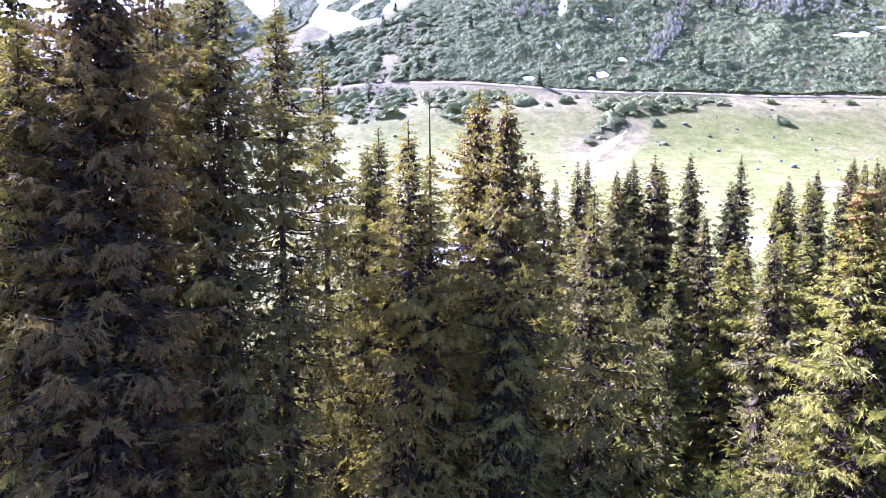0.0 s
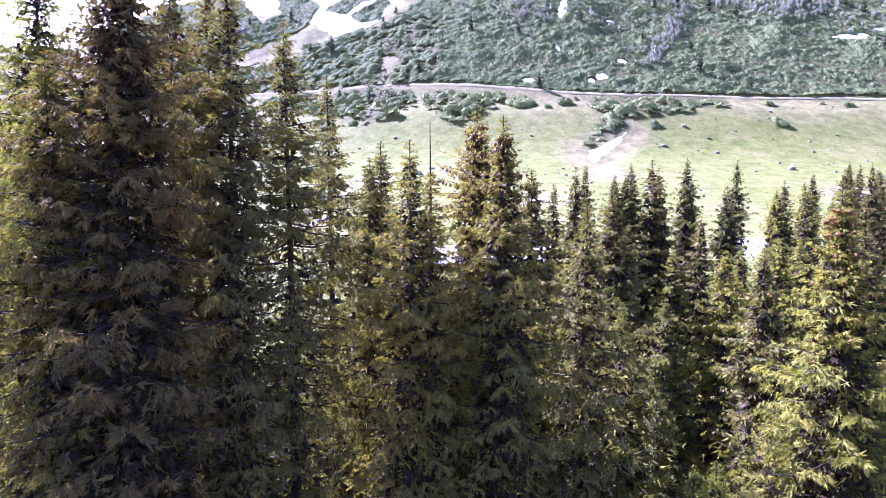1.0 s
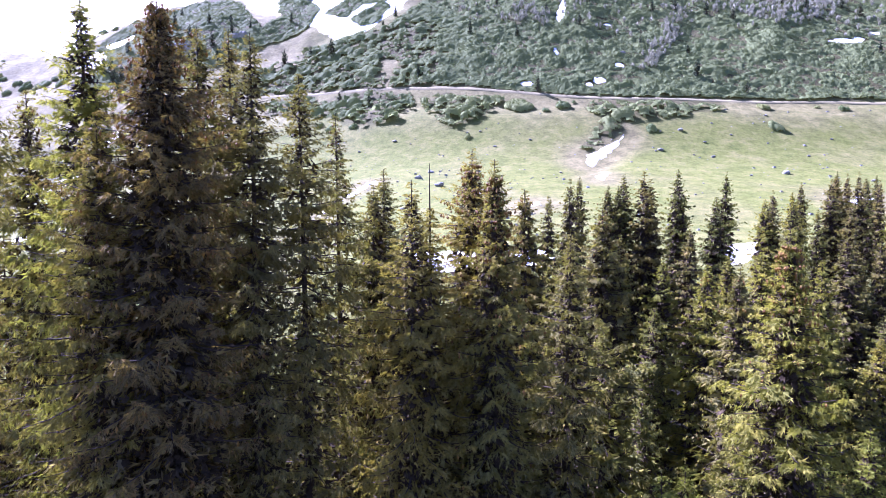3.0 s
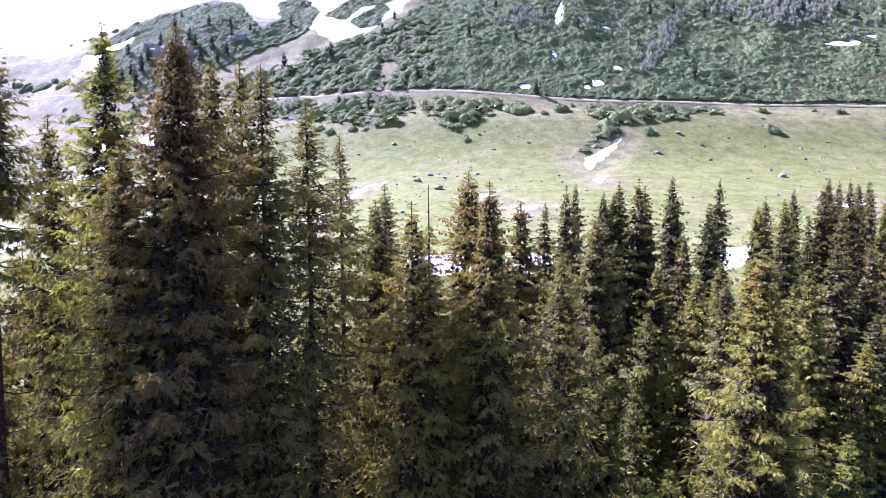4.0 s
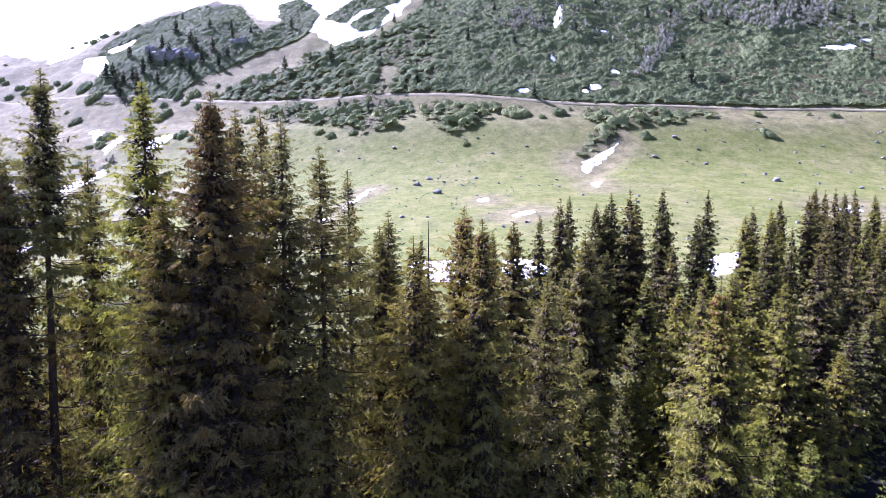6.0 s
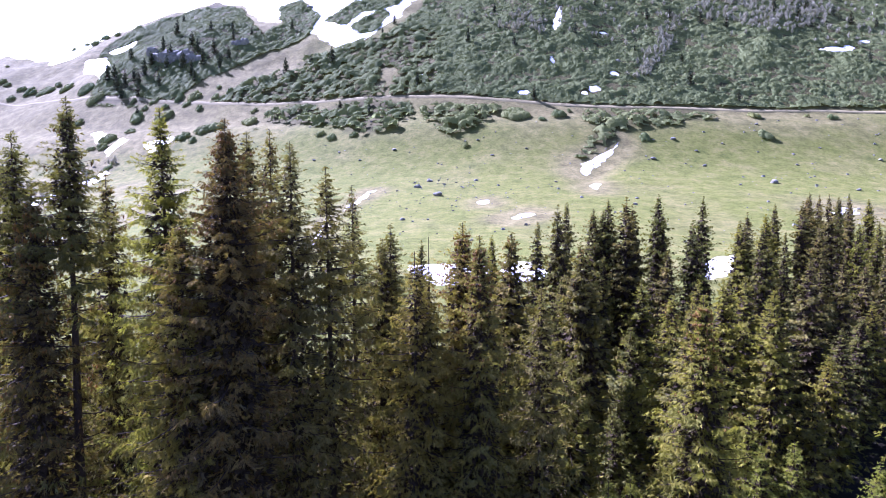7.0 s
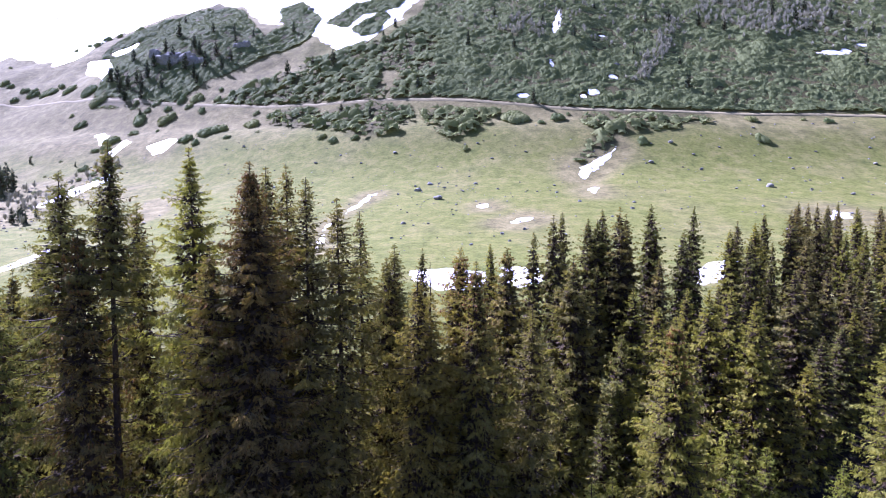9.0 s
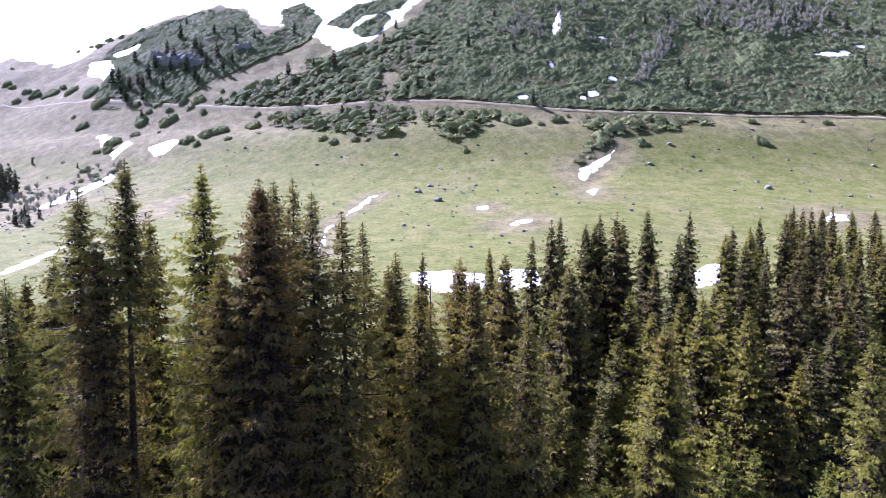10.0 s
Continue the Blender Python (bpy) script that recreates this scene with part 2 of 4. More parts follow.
FIELD = ((-441, 468), (-317, 421), (-254, 392), (-244, 401), (-238, 411), (-233, 425), (-186, 430), (-162, 434), (-140, 417), (-132, 403), (-110, 365), (-99, 362), (-104, 394), (-93, 400), (-75, 360), (-79, 347), (-71, 333), (-56, 318), (-40, 320), (-28, 335), (-11, 377), (-36, 466), (-239, 664))
KNOLL = ((-193, 322), (-200, 346), (-227, 395), (-222, 418), (-184, 425), (-161, 431), (-137, 409), (-118, 367), (-103, 340), (-97, 332), (-116, 319), (-133, 313), (-144, 306), (-164, 310))
LOBE = ((-104, 334), (-104, 346), (-96, 358), (-108, 397), (-94, 397), (-73, 357), (-78, 339), (-92, 332))
LOBE2 = ((-70, 353), (-59, 362), (-44, 377), (-20, 379), (-26, 358), (-35, 355), (-48, 354), (-54, 342), (-60, 343))
LOBE3 = ((-52, 340), (-44, 345), (-34, 354), (-30, 350), (-36, 330), (-46, 332))
HEDGE = ((-81, 270), (-77, 280), (-61, 279), (-37, 270), (-14, 261), (-13, 252), (-18, 238), (-30, 237), (-46, 248), (-63, 256))
HEDGE2 = ((-8, 254), (1, 258), (12, 254), (25, 249), (20, 237), (13, 232), (4, 228), (-2, 234), (-7, 241))
MAIN = ((-117, 295), (-101, 303), (-80, 313), (-69, 320), (-29, 321), (-20, 333), (3, 389), (157, 390), (378, 385), (247, 244), (190, 247), (128, 249), (79, 250), (30, 256), (5, 262), (-21, 267), (-60, 276), (-87, 285))
BARE = ((150, 346), (186, 351), (232, 353), (209, 321), (175, 305), (159, 321), (145, 325))
BARE2 = ((112, 299), (127, 327), (130, 324), (118, 304), (101, 279), (89, 268), (94, 278))
BARE3 = ((33, 315), (44, 324), (55, 315), (50, 304))
TRACK = ((-290, 363), (-226, 340), (-163, 313), (-119, 296), (-87, 285), (-60, 277), (-21, 267), (5, 261), (30, 255), (54, 251), (79, 249), (127, 247), (152, 247), (189, 245), (221, 242))
SCAR = ((-97, 175), (-104, 202), (-95, 211), (-93, 201), (-91, 180), (-92, 166))
BED = ((-147, 181), (-177, 233), (-179, 250), (-164, 250), (-153, 262), (-146, 256), (-145, 227), (-139, 200), (-134, 178))
UPPER = ((6, 332), (42, 367), (284, 374), (227, 295), (180, 298), (140, 307), (93, 299), (65, 303), (23, 300))
HEDGE3 = ((60, 243), (69, 249), (82, 252), (101, 250), (115, 245), (110, 235), (92, 231), (75, 229), (69, 224), (60, 216), (49, 206), (49, 211), (57, 221), (63, 231), (59, 234))
BUSHES = ((126.3, 224.3, 7.7), (78.8, 222.8, 6.3), (129.6, 240.8, 6.8), (152.4, 242.1, 2.9), (162.3, 238.8, 4.8), (48.9, 241.6, 8.7), (41.2, 238.3, 4.3), (30.7, 244.1, 14.7), (54.5, 245.7, 2.5), (9.8, 221.9, 3.6), (-50.7, 244.5, 4.9), (-46.0, 239.9, 5.3), (-35.8, 238.5, 5.3), (-191.7, 307.4, 7.3), (-155.6, 298.6, 10.1), (-139.7, 293.7, 10.5), (-160.9, 280.9, 9.5), (-160.0, 274.2, 7.1), (-153.1, 285.8, 6.3), (-140.7, 285.3, 3.4), (-89.9, 271.3, 9.7), (-110.8, 269.9, 9.2), (-104.9, 272.0, 10.9), (-119.0, 267.0, 8.0), (-113.1, 262.3, 5.8), (-97.3, 261.6, 4.2), (-202.3, 318.5, 3.8), (-261.4, 357.8, 6.4), (-252.6, 361.4, 8.6), (-240.6, 359.2, 12.8), (-222.6, 348.6, 10.3), (-204.0, 337.0, 12.0), (-189.8, 323.2, 10.9), (-163.6, 312.0, 5.0), (-136.6, 305.9, 7.3), (-128.0, 303.2, 8.4), (-151.1, 308.1, 6.1), (-83.1, 261.9, 3.1),)
BUSHES += ((-252.7, 406.6, 6.4), (-246.6, 411.8, 5.7), (-239.8, 412.4, 8.1), (-236.2, 418.3, 9.0), (-229.8, 421.5, 6.6), (-282.9, 379.4, 7.5), (-294.3, 400.0, 3.9), (-215.6, 421.7, 7.5), (-193.5, 417.7, 6.6), (-166.1, 234.1, 4.7), (-150.6, 219.1, 3.1), (-157.5, 235.3, 3.8), (-157.9, 247.7, 4.5), (-154.2, 252.1, 5.6), (-146.2, 253.6, 4.6), (-148.1, 204.0, 2.9), (-147.2, 223.1, 2.2), (-162.2, 259.2, 5.2), (-148.7, 245.3, 4.4), (-153.5, 237.2, 3.8), (-143.6, 215.9, 3.1), (-146.7, 258.2, 3.6), (-165.5, 275.3, 4.4), (-201.1, 282.7, 2.8), (-178.7, 258.5, 2.3), (-180.8, 272.7, 2.4), (-276.6, 374.7, 5.9), (-260.1, 365.3, 7.2), (-236.2, 363.4, 6.5), (-142.2, 301.5, 5.4), (-131.1, 299.7, 4.8), (-116.1, 299.2, 5.9), (-121.3, 293.4, 5.3), (-109.2, 300.4, 5.4), (-115.6, 306.1, 4.3), (-154.7, 304.1, 4.2), (-136.5, 295.3, 3.5), (-81.9, 276.3, 5.5), (-90.2, 281.2, 4.5),)
ROCKS = ((-1.0, 173.1, 2.8), (-7.7, 187.1, 2.3), (-3.7, 193.7, 2.0), (-10.0, 146.3, 1.4), (-18.2, 224.9, 1.6), (11.9, 191.8, 1.4), (77.6, 209.5, 1.9), (109.3, 186.2, 2.7), (131.7, 178.7, 1.6), (160.6, 209.1, 1.7), (89.9, 222.8, 2.0), (94.8, 205.3, 1.0), (127.4, 233.1, 1.4), (96.4, 182.9, 1.1),)
ROCKS += ((57.4, 165.2, 1.2), (7.3, 183.4, 0.9), (19.2, 214.7, 1.3), (32.5, 218.3, 1.1), (37.7, 186.6, 1.0), (143.8, 217.8, 1.1), (127.8, 205.1, 1.2), (63.3, 227.6, 1.1), (-31.1, 221.1, 1.1), (-49.9, 226.4, 1.4), (14.4, 225.4, 1.1), (114.0, 153.2, 0.9), (107.5, 219.7, 1.1), (95.8, 215.4, 1.3),)
SPRUCELETS = ((-57, 307, 11.0), (-81, 306, 9.1), (-137, 352, 6.3), (-159, 356, 9.8), (-144, 341, 8.8), (-120, 341, 6.7), (-177, 408, 5.6), (-69, 312, 5.6), (-32, 322, 5.1), (14, 302, 7.8), (37, 296, 5.9), (69, 302, 6.6), (41, 255, 6.6), (-11, 273, 6.0), (113, 264, 7.9), (130, 253, 5.6), (113, 323, 7.0), (127, 327, 6.5), (153, 315, 7.5), (196, 323, 7.7), (185, 327, 9.7), (222, 318, 8.2), (206, 280, 6.7), (97, 293, 4.1), (88, 337, 4.7),)
SPRUCELETS += ((-176, 327, 7.8), (-166, 322, 8.9), (-185, 333, 9.9), (-171, 327, 7.8), (-154, 330, 7.8), (-133, 316, 6.3), (-156, 300, 5.4), (-46, 265, 5.3), (-32, 258, 5.2), (-26, 331, 5.9), (117, 284, 5.1), (209, 337, 8.7), (218, 327, 7.1), (-198, 277, 3.3), (-169, 265, 2.6), (-177, 228, 13.8), (-178, 237, 10.5), (-185, 243, 12.2), (-181, 233, 14.0), (-134, 179, 6.2), (-137, 179, 5.5), (-134, 186, 3.8), (-165, 209, 10.6), (-137, 182, 4.8), (-132, 178, 4.0),)
SPRUCELETS += ((-60, 194, 2.4), (233, 314, 6.2), (141, 320, 7.6), (55, 318, 5.0), (30, 331, 5.2), (-190, 335, 11.3), (-179, 324, 9.6), (-166, 329, 10.4), (-153, 318, 8.2), (-144, 328, 10.4), (-136, 320, 8.9), (-132, 326, 9.7), (-128, 332, 8.5), (-154, 335, 9.3), (-118, 327, 7.1), (-165, 335, 8.6), (-182, 346, 8.2), (-173, 317, 8.8), (-163, 315, 7.5), (-121, 321, 7.6), (-139, 336, 8.0), (-162, 344, 8.2), (-125, 354, 5.6), (-111, 346, 5.5), (-88, 349, 6.2),)
CRAGS = ((-153, 337, 20, 11), (-168, 343, 9, 10), (-115, 338, 9, 10), (-139, 332, 11, 9), (-83, 379, 6.0, 5.2), (84, 281, 3.9, 2.8))
FIELD += ((-60, 800), (-900, 800), (-900, 560))
THICKETS = (MAIN, KNOLL, LOBE, LOBE2, LOBE3, HEDGE, HEDGE2, HEDGE3)
SPOTS = tuple(tuple((x + w * math.cos(k * 1.05), y + h * math.sin(k * 1.05)) for k in range(6)) for x, y, w, h in ((54, 283, 1.2, 3.0), (81, 272, 2.2, 1.8), (69, 261, 3.2, 2.2), (64, 259, 2.0, 1.4), (37, 260, 3.0, 1.2), (-10, 279, 2.4, 1.2), (218, 301, 3.2, 1.6), (86, 311, 2.6, 1.2)))
SNOWS = SPOTS + (S1, S1b, S2, S3, S4, S5, S6, S7, S8, S8b, S9, S9b, S10, S11, S12, S13, S14, S15)


def thicket(x, y):
    """Metres inside the dwarf-pine cover, ragged at its edges."""
    d = np.max([depth_in(p, x, y) for p in THICKETS], axis=0)
    d = d + 2.2 * fbm(x, y, 9, 21) + 1.2 - 6 * np.clip((252 - along(x, y)) / 6, 0, 1) * np.maximum(0, fbm(x, y, 9, 23) + 0.05)
    thin = np.clip((20 - np.asarray(x)) / 60, 0, 1) * np.clip((np.asarray(x) + 112) / 15, 0, 1) * np.clip((335 - np.asarray(y)) / 30, 0, 1)
    gap = (fbm(x + 3 * fbm(x, y, 7, 71), y + 3 * fbm(x, y, 7, 72), 13, 61, 2) + 0.82 - 0.42 * thin) * 9
    return np.where(along(x, y) > 252, np.minimum(d, gap), d)


def axis(fine_low, fine_high, step, low, high):
    mid = list(np.arange(fine_low, fine_high + step, step))
    a, b, grow = mid[0], mid[-1], step
    while a > low or b < high:
        grow *= 1.25
        a, b = a - grow, b + grow
        mid = [a] + mid + [b]
    return np.array(mid)


def build_ground():
    xs, ys = axis(-330, 330, 2.2, -3500, 3500), axis(-10, 440, 2.0, -3500, 3500)
    X, Y = np.meshgrid(xs, ys)
    Z = ground(X, Y)
    n, m = X.shape
    i = np.arange(n * m).reshape(n, m)
    faces = np.stack([i[:-1, :-1], i[:-1, 1:], i[1:, 1:], i[1:, :-1]], -1).reshape(-1, 4)
    me = mesh_of("ground", np.stack([X, Y, Z], -1).reshape(-1, 3), faces, GROUND, True)
    u = along(X, Y)
    dry = 0.02 + 0.5 * np.clip((u - 218) / 28, 0, 1) + 0.32 * np.clip((-70 - X) / 80, 0, 1) * np.clip((u - 120) / 60, 0, 1)
    for p, r in ((S1, 9), (S1b, 8), (S2, 6), (S3, 7), (S4, 5), (S11, 10), (S7, 8), (SCAR, 3), (BED, 5)):
        dry = np.maximum(dry, 0.7 * np.exp(-(np.maximum(0, -depth_in(p, X, Y)) / r) ** 2))
    dry = dry + 0.25 * fbm(X, Y, 24, 31)
    # wood floor carried on unseen behind the camera, added to cut bounced light
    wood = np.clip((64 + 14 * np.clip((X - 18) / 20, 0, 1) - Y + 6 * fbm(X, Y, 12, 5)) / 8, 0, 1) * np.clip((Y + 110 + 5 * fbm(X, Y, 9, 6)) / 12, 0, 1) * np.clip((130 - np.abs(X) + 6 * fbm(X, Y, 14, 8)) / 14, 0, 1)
    litter_shade = np.maximum(1.0 * wood, 0.5 * np.clip(thicket(X, Y) / 2.5, 0, 1))
    for key, v in (("dry", dry), ("litter_shade", litter_shade)):
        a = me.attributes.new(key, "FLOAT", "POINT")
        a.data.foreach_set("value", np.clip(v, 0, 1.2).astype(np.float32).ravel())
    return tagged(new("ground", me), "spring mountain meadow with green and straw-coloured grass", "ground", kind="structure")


build_ground()


def snow_patch(poly, step, thick, rough, without=(), shrink=0.25):
    xs, ys = [p[0] for p in poly], [p[1] for p in poly]
    X, Y = np.meshgrid(np.arange(min(xs) - 3, max(xs) + 3, step), np.arange(min(ys) - 3, max(ys) + 3, step))
    d = depth_in(poly, X, Y) + rough * (1.2 * fbm(X, Y, 6 * rough, 41) + 0.9 * fbm(X, Y, 1.7 * rough, 44)) - shrink * rough
    for p in without:
        d = np.minimum(d, -depth_in(p, X, Y) + 0.5 * fbm(X, Y, 6, 43))
    Z = ground(X, Y) + np.clip(d * 0.12, -0.5, thick) + 0.03
    keep = d > -1.2 * step
    i = np.arange(X.size).reshape(X.shape)
    f = np.stack([i[:-1, :-1], i[:-1, 1:], i[1:, 1:], i[1:, :-1]], -1)
    f = f[(keep[:-1, :-1] | keep[1:, 1:]) & (keep[:-1, 1:] | keep[1:, :-1])]
    used = np.unique(f)
    back = np.zeros(X.size, int)
    back[used] = np.arange(len(used))
    return mesh_of("snow_patch", np.stack([X, Y, Z], -1).reshape(-1, 3)[used], back[f], SNOW, True)


for p in SNOWS:
    tagged(new("snow_patch", snow_patch(p, 0.5 if p in SPOTS else 0.8, 0.2, 0.9 if p in SPOTS else 2.2 if p in (S9, S9b) else 1.1, shrink=0.8 if p in (S1, S4, S5) else 0.25)), "patch of old white snow lying on the meadow", "snow", "snow patches")
tagged(new("snow_field", snow_patch(FIELD, 2.5, 0.7, 3.0, (LOBE, LOBE2, LOBE3, KNOLL))), "wide bright snowfield on the upper mountain side", "snow", kind="structure")


def build_track():
    line = np.array(TRACK, float)
    t = np.linspace(0, len(line) - 1, 400)
    cx, cy = np.interp(t, np.arange(len(line)), line[:, 0]), np.interp(t, np.arange(len(line)), line[:, 1])
    cy = np.convolve(np.pad(cy, 12, "edge"), np.ones(25) / 25, "valid")
    rows = []
    for k, off in enumerate((-1.3, -0.8, 0, 0.8, 1.3)):
        y = cy + off + 0.35 * fbm(cx, cy + off, 6, 50 + k)
        rows.append(np.stack([cx, y, ground(cx, y) + (-0.5, 0.22, 0.2, 0.18, -0.3)[k]], -1))
    i = np.arange(5 * 400).reshape(5, 400)
    f = np.stack([i[:-1, :-1], i[:-1, 1:], i[1:, 1:], i[1:, :-1]], -1).reshape(-1, 4)
    tagged(new("track", mesh_of("track", np.concatenate(rows), f, GRAVEL, True)), "pale gravel track along the foot of the mountain", "road", kind="structure")


build_track()


def build_stones():
    rng = np.random.default_rng(19)
    x, y = rng.uniform(-190, 190, 4600), rng.uniform(105, 262, 4600)
    u = along(x, y)
    near = np.minimum(np.abs(x + 1) / 25 + np.abs(y - 185) / 30, -depth_in(BED, x, y) / 6)
    keep = (np.abs(x) < 0.8 * (y + 14)) & (u > 100) & (u < 240) & (rng.random(4600) < 0.16 + 0.7 * np.exp(-np.maximum(near, 0) ** 2))
    x, y = x[keep], y[keep]
    size = rng.gamma(2.0, 0.13, len(x)) + 0.15
    cube = np.array([(-1, -1, -0.6), (1, -1, -0.6), (1, 1, -0.6), (-1, 1, -0.6), (-0.6, -0.7, 0.6), (0.7, -0.6, 0.5), (0.6, 0.7, 0.7), (-0.7, 0.6, 0.5)])
    v = cube[None] * rng.uniform(0.6, 1.3, (len(x), 8, 3)) * size[:, None, None] * 0.6
    v += np.stack([x, y, ground(x, y) + 0.12 * size], -1)[:, None]
    f = np.array([(0, 1, 5, 4), (1, 2, 6, 5), (2, 3, 7, 6), (3, 0, 4, 7), (4, 5, 6, 7)])
    tagged(new("stones", mesh_of("stones", v.reshape(-1, 3), (np.arange(len(x))[:, None, None] * 8 + f).reshape(-1, 4), ROCK)), "small grey stones strewn over the meadow", "stones", kind="stuff")


build_stones()


# ---- dwarf pines and bare shrubs on the mountain side ----
def domes(x, y, cell=(2.9, 1.7), seed=0):
    """Height of a cover of rounded pine clumps, one in each cell of a jittered grid."""
    best = np.full(np.shape(x), 0.25)
    i, j = np.floor(x / cell[0]), np.floor(y / cell[1])
    for di in (-1, 0, 1):
        for dj in (-1, 0, 1):
            r = [np.sin((i + di) * 127.1 + (j + dj) * 311.7 + seed * 74.7 + k * 19.19) * 43758.5453 for k in range(4)]
            r = [v - np.floor(v) for v in r]
            cx, cy = (i + di + 0.15 + 0.7 * r[0]) * cell[0], (j + dj + 0.15 + 0.7 * r[1]) * cell[1]
            size, tall = cell[0] * (0.4 + 0.4 * r[2]), 0.4 + 0.75 * r[3] * (0.4 + r[2])
            best = np.maximum(best, tall * np.sqrt(np.maximum(0, 1 - ((x - cx) / size) ** 2 - ((y - cy) / (0.62 * size)) ** 2)))
    return best


def tufts(at, normal, length, base, rng):
    """Upswept needled shoots: slim three-sided spikes that stand out of the cover."""
    n = len(at)
    way = normal * 0.5 + np.array((0, 0, 0.9)) + rng.normal(0, 0.4, (n, 3))
    way /= np.linalg.norm(way, axis=1)[:, None]
    a = np.cross(way, rng.normal(0, 1, (n, 3)))
    a /= np.linalg.norm(a, axis=1)[:, None] + 1e-9
    b = np.cross(way, a)
    k, w = (length * rng.uniform(0.6, 1.3, n))[:, None], (base * rng.uniform(0.7, 1.3, n))[:, None]
    foot = at - way * k * 0.25
    v = np.stack([foot + way * k * 1.25] + [foot + w * (math.cos(q * 2.094) * a + math.sin(q * 2.094) * b) for q in range(3)], 1)
    f = np.arange(n)[:, None, None] * 4 + np.array([[0, 1, 2], [0, 2, 3], [0, 3, 1]])[None]
    return v.reshape(-1, 3), f.reshape(-1, 3)


def pine_cover(X, Y, H, keep, each, length, base, rng):
    """A closed cover of height H over the ground, where keep, set with shoots: each of them a square metre."""
    Z = ground(X, Y) + H
    i = np.arange(X.size).reshape(X.shape)
    use = keep[:-1, :-1] & keep[:-1, 1:] & keep[1:, 1:] & keep[1:, :-1]
    q = np.stack([i[:-1, :-1], i[:-1, 1:], i[1:, 1:], i[1:, :-1]], -1)[use]
    used = np.unique(q)
    back = np.zeros(X.size, int)
    back[used] = np.arange(len(used))
    v = np.stack([X, Y, Z], -1).reshape(-1, 3)[used]
    f = back[np.concatenate([q[:, :3], q[:, (0, 2, 3)]])]
    nx, ny = -np.gradient(Z, axis=1) / np.gradient(X, axis=1), -np.gradient(Z, axis=0) / np.gradient(Y, axis=0)
    nrm = np.stack([nx, ny, np.ones_like(nx)], -1).reshape(-1, 3)[used]
    area = np.linalg.norm(nrm, axis=1)
    nrm /= area[:, None]
    step = float(X[0, 1] - X[0, 0]) * float(Y[1, 0] - Y[0, 0])
    pick = np.repeat(np.arange(len(v)), rng.poisson(each * step * np.minimum(area, 2.5)))
    at = v[pick] + rng.uniform(-0.5, 0.5, (len(pick), 3)) * np.array((X[0, 1] - X[0, 0], Y[1, 0] - Y[0, 0], 0.1))
    tv, tf = tufts(at, nrm[pick], np.full(len(pick), length), np.full(len(pick), base), rng)
    return np.concatenate([v, tv]), np.concatenate([f, tf + len(v)])


def build_thicket():
    rng = np.random.default_rng(5)
    X, Y = np.meshgrid(np.arange(-270, 310, 1.0), np.arange(198, 440, 0.85))
    T = np.full(X.shape, -5.0)
    seen = (np.abs(X) < 0.78 * (Y + 16)) & (along(X, Y) < 375)
    T[seen] = thicket(X[seen], Y[seen])
    for p in (S12, S13, S14, S15) + SPOTS:
        T = np.minimum(T, 0.1 - depth_in(p, X, Y))
    verge = [(x, y - 1.5) for x, y in TRACK]
    T = np.minimum(T, depth_in(verge, X, Y, False) - 2.2 - 1.6 * fbm(X, Y, 9, 73))
    swell = 1.0 + 0.3 * vnoise(X / 5, Y / 3.4, 64)
    big = np.clip((252 - along(X, Y)) / 4, 0, 1)
    thin = np.clip((25 - X) / 50, 0, 1) * np.clip((345 - Y) / 30, 0, 1) * np.clip((X + 112) / 12, 0, 1)
    clumps = domes(X, Y, (5.0, 2.7), 3)
    T = np.where((np.maximum(big, thin) > 0.55) & (clumps < 0.27 + 0.07 * big), np.minimum(T, -0.5), T)
    big = np.maximum(big, 0.7 * thin)
    H = (domes(X, Y) * (1 - big) + np.where(X > 45, 2.3 - 1.1 * np.clip((232 - Y) / 10, 0, 1), 3.1) * clumps * big) * swell * np.clip(0.5 + T / 1.4, 0, 1) + (0.55 * fbm(X, Y, 2.0, 66, 2) + np.clip(0.9 * vnoise(X / 9, Y / 4, 63) + 0.6 * vnoise(X / 21, Y / 9, 65), -0.3, 2)) * np.clip(T / 3, 0, 1) - 0.1
    v, f = pine_cover(X, Y, H, T > 0, 2.7, 0.5, 0.12, rng)
    tagged(new("dwarf_pine_thicket", mesh_of("dwarf_pine_thicket", v, f, NEEDLES_PINE_HAZY)), "dense dark green dwarf pine covering the mountain side", "shrubs", kind="stuff")


build_thicket()


